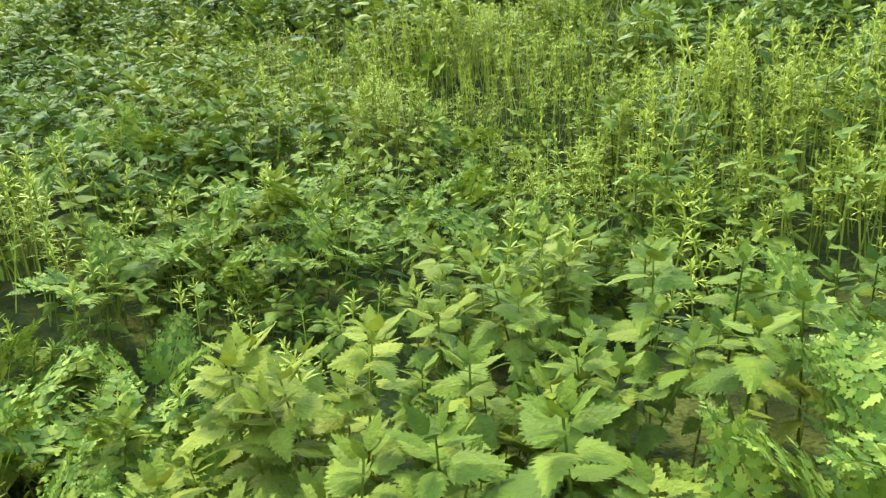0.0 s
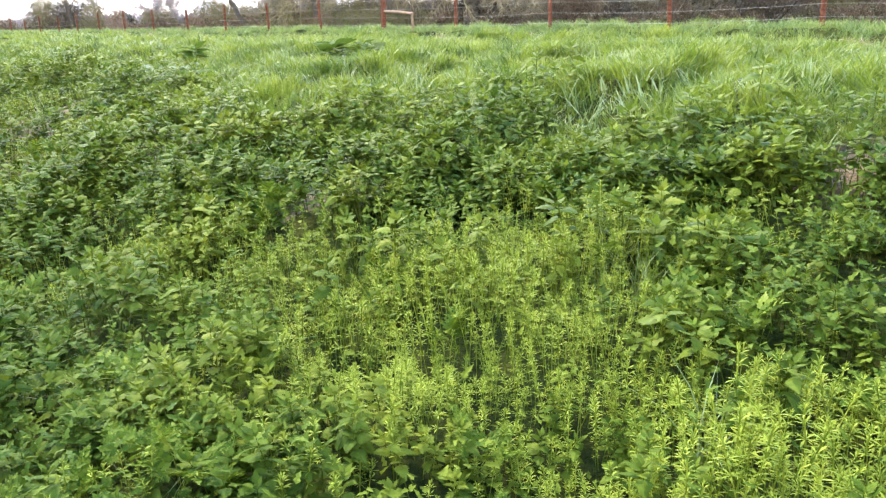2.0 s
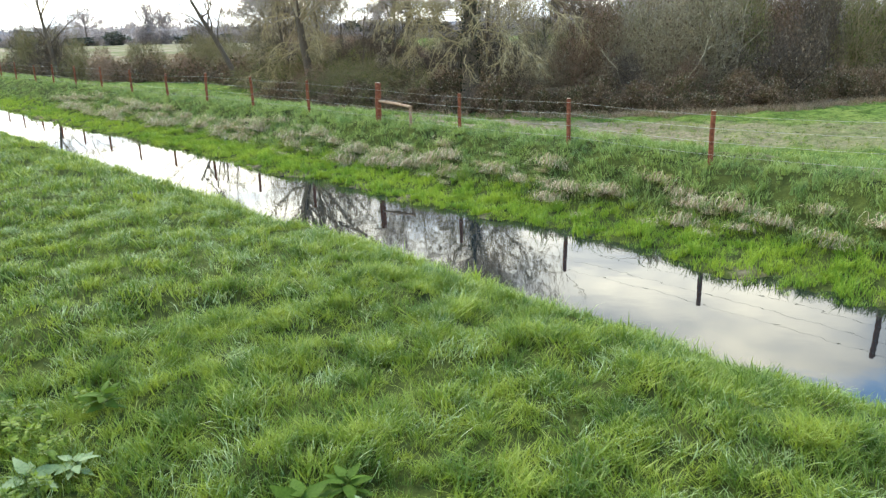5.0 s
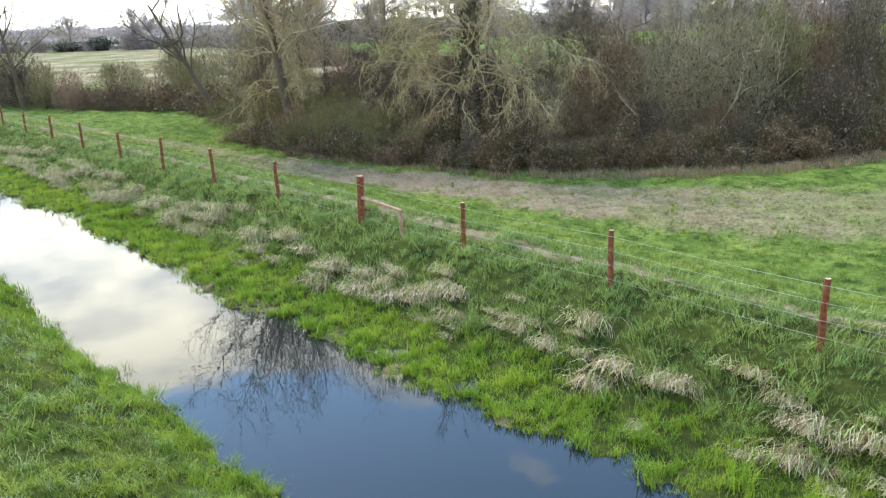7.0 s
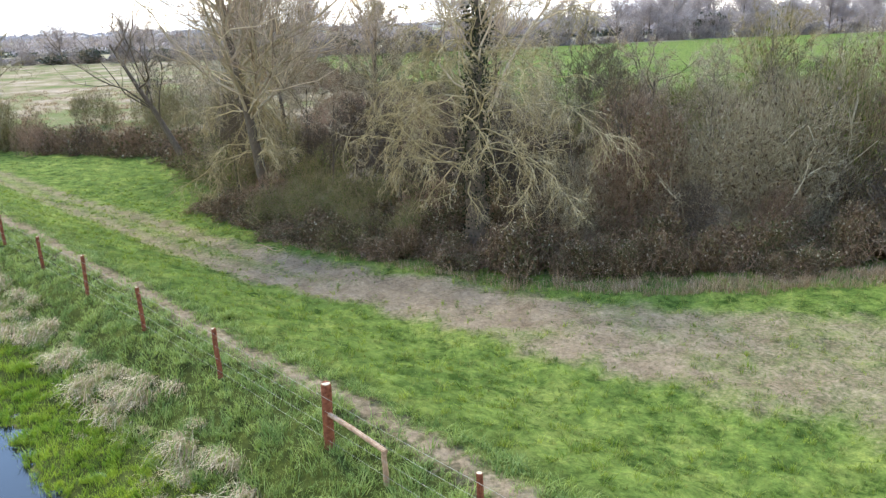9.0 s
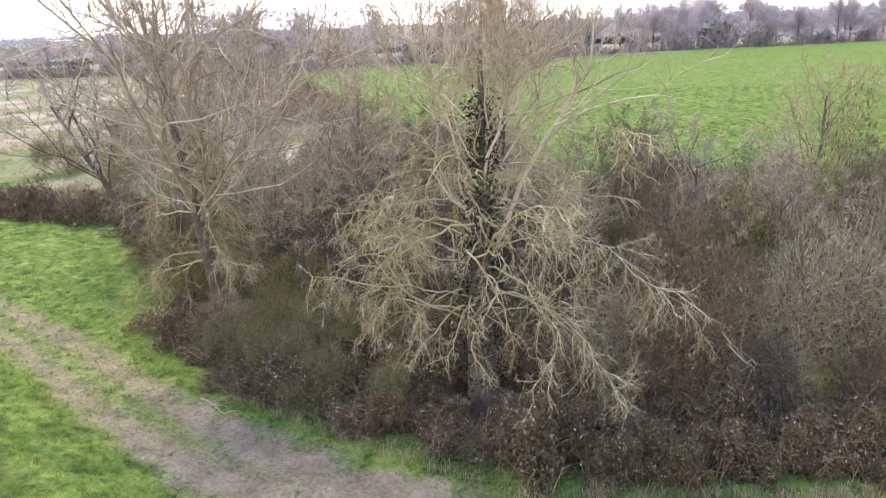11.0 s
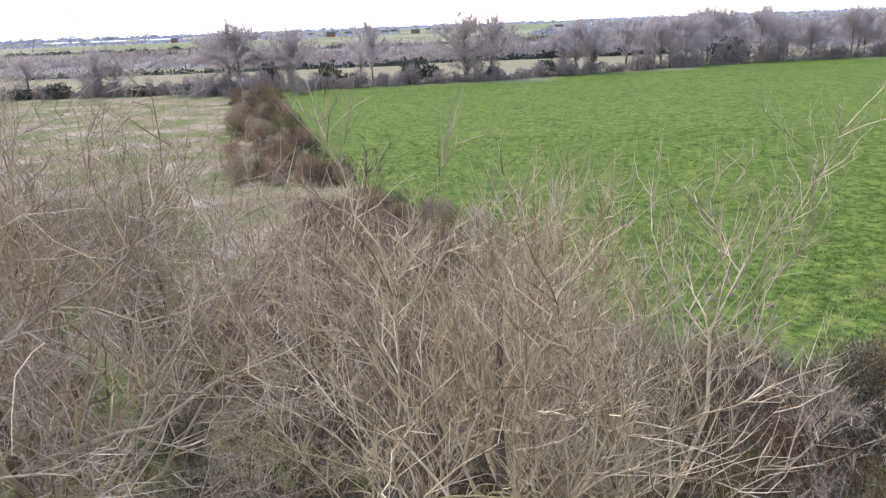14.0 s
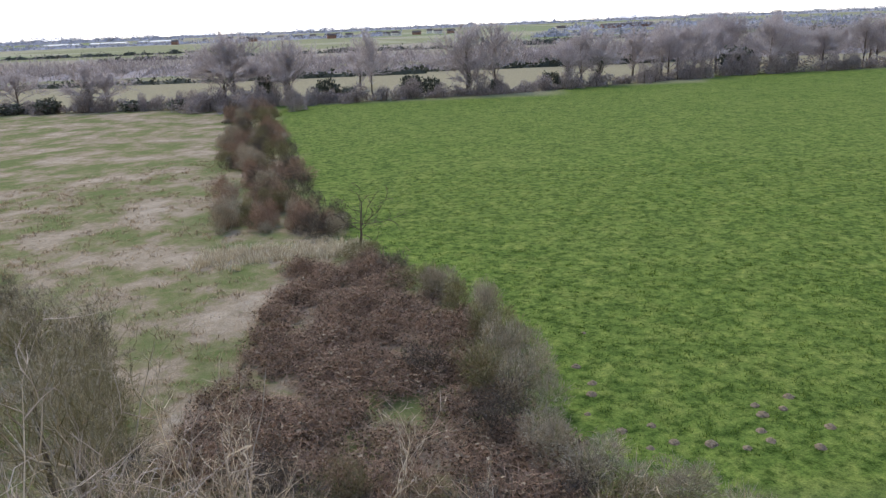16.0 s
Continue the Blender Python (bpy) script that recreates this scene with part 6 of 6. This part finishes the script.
def clump_kind(seed, label, mat, count=900, size=(0.05, 0.11)):
    """A rounded thicket of many small clumps, one high."""
    r = np.random.default_rng(seed)
    d = r.normal(0, 1, (count, 3))
    d /= np.linalg.norm(d, axis=1)[:, None]
    lump = 1 + 0.22 * np.sin(d[:, 0] * 5 + seed) * np.sin(d[:, 1] * 4.3 + 1) + r.normal(0, 0.09, count)
    P = d * (r.uniform(0.25, 1, count) ** 0.4 * lump)[:, None] * np.array([0.85, 0.85, 0.52]) + np.array([0, 0, 0.45])
    P = P[P[:, 2] > 0.0]
    b = empty("far_bush")
    if mat is SCRUB:
        P, d = lobed(r, count * 2, 10)
        D = d + r.normal(0, 0.5, d.shape) + np.array([0, 0, 0.4])
        part("foliage", slivers(P, D / np.linalg.norm(D, axis=1)[:, None], (0.08, 0.30), (0.010, 0.026), r), mat, b)
    else:
        part("foliage", leaf_cloud(P, r, size), mat, b)
    part("stem", tube([(0, 0, -0.05), (0.01, 0, 0.3), (0, 0.02, 0.6)], [0.05, 0.035, 0.015], 5), BARK, b)
    return tagged(b, label, "bush", "bushes of the far hedgerow")


far_dark = [clump_kind(620 + k, "dark evergreen bush in the far hedgerow", FARLEAF) for k in range(2)]
far_grey = [clump_kind(630 + k, "grey-brown leafless bush in the far hedgerow", SCRUB, 1200, (0.03, 0.09)) for k in range(2)]
placed(far_plain, [(px, py, 0.96 * tall, 1.3 * wide) for px, py, tall, wide in [(-63, 258, 20, 17), (-60.5, 259, 19, 15), (-46, 264, 18, 12), (-22.7, 267, 19, 9), (4.9, 270, 20, 14), (13, 272, 20, 14), (40, 283, 17, 14), (-30, 300, 14, 14), (60, 300, 16, 14), (72, 310, 17, 14), (98, 332, 20, 16), (104, 335, 19, 16), (116, 326, 20, 12), (128, 332, 14, 14), (142, 332, 14, 14), (90, 322, 15, 14), (84, 330, 15, 14), (-98, 262, 11, 12), (-127, 268, 12, 12), (156, 335, 14, 14), (170, 338, 15, 14)]], 631)
placed(far_ivy, [(-103, 262, 13.5, 11), (-46.5, 262.5, 13, 9), (5.5, 269, 10, 8), (36, 281, 13, 12), (88, 380, 13, 9), (82, 380, 13, 9), (46, 284, 14, 12)], 632)
placed(far_dark, [(-52.5, 262, 8.5, 3.4), (-35, 262, 6.5, 4.5), (-11.5, 266, 6.5, 3.6), (-6, 267, 5.5, 3.5), (-29, 263, 4, 4), (-113, 258, 4.5, 4.5), (-125, 262, 3, 7), (96, 306, 9, 7), (-88, 258, 3, 6), (-74, 257, 3, 6), (13, 269, 4, 2.5), (30, 276, 5, 4)], 633)
r = np.random.default_rng(640)
row = []
for t in np.linspace(0, 1, 64):
    x = -190 + t * 400
    y = far_hedge(x)
    row.append((x + r.normal(0, 2), y + r.normal(0, 1.5), r.uniform(2.5, 5.5) + (4 if x > 60 else 0) * r.uniform(0, 1), r.uniform(3, 5.5)))
placed(far_grey, row + [(-40.9, 241, 6.0, 4.2), (-56, 243, 5, 6), (-64, 247, 6, 7), (-70, 250, 5, 7), (-52, 248, 6, 6)], 634)


def far_wood(name, label, rows, mat, size, seed, category="woodland", twiggy=False):
    """Distant woods as one stand of countless crowns: rows of x, y, height, half depth, count, half width."""
    r = np.random.default_rng(seed)
    pts = []
    for x, y, tall, deep, count, half in rows:
        px = r.uniform(-half, half, count)
        crown = np.clip(0.62 + 0.38 * fbm(x + px, px * 0.3, 9.0 + tall * 3.0, seed), 0.15, 1.3)
        pz = r.uniform(0.0, 1.0, count) ** 0.7 * tall * crown * r.uniform(0.8, 1.12, count)
        py = y + r.uniform(-deep, deep, count)
        pts.append(np.stack([x + px, py, height(x + px, py) + pz], 1))
    P = np.concatenate(pts)
    D = r.normal(0, 0.5, (len(P), 3)) + np.array([0, 0, 1.0])
    pairs = [slivers(P, D / np.linalg.norm(D, axis=1)[:, None], (size[0] * 4, size[1] * 5), (size[0] * 0.6, size[1] * 0.6), r) if twiggy else leaf_cloud(P, r, size)]
    for x, y, tall, deep, count, half in rows:
        k = int(min(160, max(24, half / (size[1] * 1.2))))
        px = np.linspace(-half, half, k) + r.normal(0, half / k * 0.3, k)
        hz = tall * (0.36 if twiggy else 0.62) * np.clip(0.62 + 0.38 * fbm(x + px, px * 0.3, 9.0 + tall * 3.0, seed) + r.uniform(-0.15, 0.1, k), 0.05, 1.3)
        hz[0] = hz[-1] = 0
        base = height(x + px, np.full(k, y))
        V = np.concatenate([np.stack([x + px, np.full(k, y - deep * 0.6), base - 0.5], 1), np.stack([x + px, np.full(k, y) + r.normal(0, deep * 0.2, k), base + hz], 1), np.stack([x + px, np.full(k, y + deep * 0.6), base - 0.5], 1)])
        i = np.arange(k - 1)
        pairs.append((V, np.concatenate([np.stack(q, 1) for q in ((i, i + 1, i + k + 1), (i, i + k + 1, i + k), (i + k, i + k + 1, i + 2 * k + 1), (i + k, i + 2 * k + 1, i + 2 * k))])))
    ob = part(name, joined(pairs), mat)
    return tagged(ob, label, category, kind="stuff")


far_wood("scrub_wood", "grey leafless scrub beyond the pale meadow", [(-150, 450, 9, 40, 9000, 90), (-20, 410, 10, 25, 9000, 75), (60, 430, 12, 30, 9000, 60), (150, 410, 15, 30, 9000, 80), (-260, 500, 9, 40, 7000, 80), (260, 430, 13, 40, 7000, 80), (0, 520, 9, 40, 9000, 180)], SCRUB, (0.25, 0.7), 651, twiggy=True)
far_wood("dark_hedges", "dark hedge lines between distant fields", [(-120, 372, 3.5, 3, 900, 110), (40, 385, 4, 3, 900, 60), (-300, 480, 4, 3, 900, 120), (-100, 700, 6, 4, 700, 200), (250, 800, 7, 5, 700, 200), (-500, 900, 7, 5, 700, 250)], FARLEAF, (0.5, 1.2), 652)
far_wood("far_woods", "woods along the horizon, distance haze painted bluish grey", [(-1700, 2900, 24, 60, 6200, 700), (-500, 3100, 18, 50, 5000, 600), (500, 3200, 18, 50, 5000, 600), (1500, 3000, 20, 60, 6000, 600), (2400, 3000, 20, 60, 5000, 500), (-2600, 2900, 28, 60, 5000, 500), (-600, 1700, 12, 30, 2400, 500), (600, 1500, 13, 30, 2400, 400), (300, 1000, 10, 15, 1200, 200)], HAZEWOOD, (1.2, 4), 653)


# the low unbroken hedge under the trees
r = np.random.default_rng(645)
hx = r.uniform(-200, 215, 26000)
top = np.clip(2.3 + 1.3 * fbm(hx, hx * 0.2, 14.0, 46), 1.2, 5.0) + np.where(hx > 70, 1.5, 0)
P = np.stack([hx, far_hedge(hx) + r.normal(0.5, 1.0, len(hx)), 0.4 + top * r.uniform(0, 1, len(hx)) ** 0.8], 1)
D = r.normal(0, 0.6, P.shape) + np.array([0, 0, 0.6])
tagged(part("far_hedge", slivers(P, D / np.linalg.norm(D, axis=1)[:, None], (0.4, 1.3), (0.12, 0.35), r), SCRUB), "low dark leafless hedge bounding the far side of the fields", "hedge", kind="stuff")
placed(far_plain, [(x, far_hedge(x) + r.uniform(4, 22), r.uniform(13, 20), r.uniform(12, 18)) for x in np.linspace(64, 205, 15) + r.normal(0, 3, 15)], 646)


def far_house(x, y, wide, deep, wall, roof, mats, turn, label, name="house"):
    """A distant gabled house with its windows and a chimney."""
    h = empty(name, x, y, float(height(x, y)))
    h.rotation_euler = (0, 0, turn)
    w, d = wide / 2, deep / 2
    part("wall", ([(-w, -d, 0), (w, -d, 0), (w, d, 0), (-w, d, 0), (-w, -d, wall), (w, -d, wall), (w, d, wall), (-w, d, wall), (-w, 0, wall + roof), (w, 0, wall + roof)],
                  [(0, 1, 5, 4), (1, 2, 6, 5), (2, 3, 7, 6), (3, 0, 4, 7), (4, 8, 7), (5, 6, 9)]), mats[0], h)
    e = 0.4
    part("roof", ([(-w - e, -d - e, wall - 0.15), (w + e, -d - e, wall - 0.15), (w + e, 0, wall + roof + 0.15), (-w - e, 0, wall + roof + 0.15), (w + e, d + e, wall - 0.15), (-w - e, d + e, wall - 0.15),
                   (-w - e, -d - e, wall - 0.35), (w + e, -d - e, wall - 0.35), (w + e, d + e, wall - 0.35), (-w - e, d + e, wall - 0.35)],
                  [(0, 1, 2, 3), (3, 2, 4, 5), (6, 7, 1, 0), (5, 4, 8, 9), (7, 6, 9, 8)]), mats[1], h)
    num = max(2, int(wide / 4))
    for k in range(num):
        cx = -w + (k + 0.5) * wide / num
        part("window", ([(cx - 0.6, -d - 0.03, wall * 0.4), (cx + 0.6, -d - 0.03, wall * 0.4), (cx + 0.6, -d - 0.03, wall * 0.4 + 1.3), (cx - 0.6, -d - 0.03, wall * 0.4 + 1.3), (cx - 0.6, -d + 0.05, wall * 0.4), (cx + 0.6, -d + 0.05, wall * 0.4), (cx + 0.6, -d + 0.05, wall * 0.4 + 1.3), (cx - 0.6, -d + 0.05, wall * 0.4 + 1.3)],
                        [(0, 1, 2, 3), (0, 4, 5, 1), (1, 5, 6, 2), (2, 6, 7, 3), (3, 7, 4, 0)]), WINDOWGLASS, h)
    part("chimney", tube([(w * 0.5, 0, wall + roof - 0.5), (w * 0.5, 0, wall + roof + 1.2)], [0.5, 0.5], 4), BRICKWALL, h)
    tagged(h, label, "house" if name == "house" else name)


r = np.random.default_rng(660)
far_house(330, 1500, 95, 24, 5, 4, (BRICKWALL, ROOFTILE), 0.05, "long dark-roofed farm barn far across the fields", "barn")
far_house(190, 1380, 16, 9, 5.5, 3.5, (WHITEWALL, ROOFTILE), 0.2, "white farmhouse far across the fields")
for k in range(22):
    far_house(-560 + k * 27 + r.normal(0, 8), 1750 + r.normal(0, 60), r.uniform(9, 18), 8, r.uniform(4.5, 6.5), 3.5, (WHITEWALL if k % 3 else BRICKWALL, ROOFTILE), r.uniform(-0.5, 0.5), "distant village house among trees" if k % 3 == 0 else "distant pale-walled village house")
for k in range(3):
    far_house(-900 + k * 110, 1850, 80, 30, 6, 2, (WHITEWALL, WHITEWALL), 0.1, "long pale glasshouse sheds on the far plain", "shed")
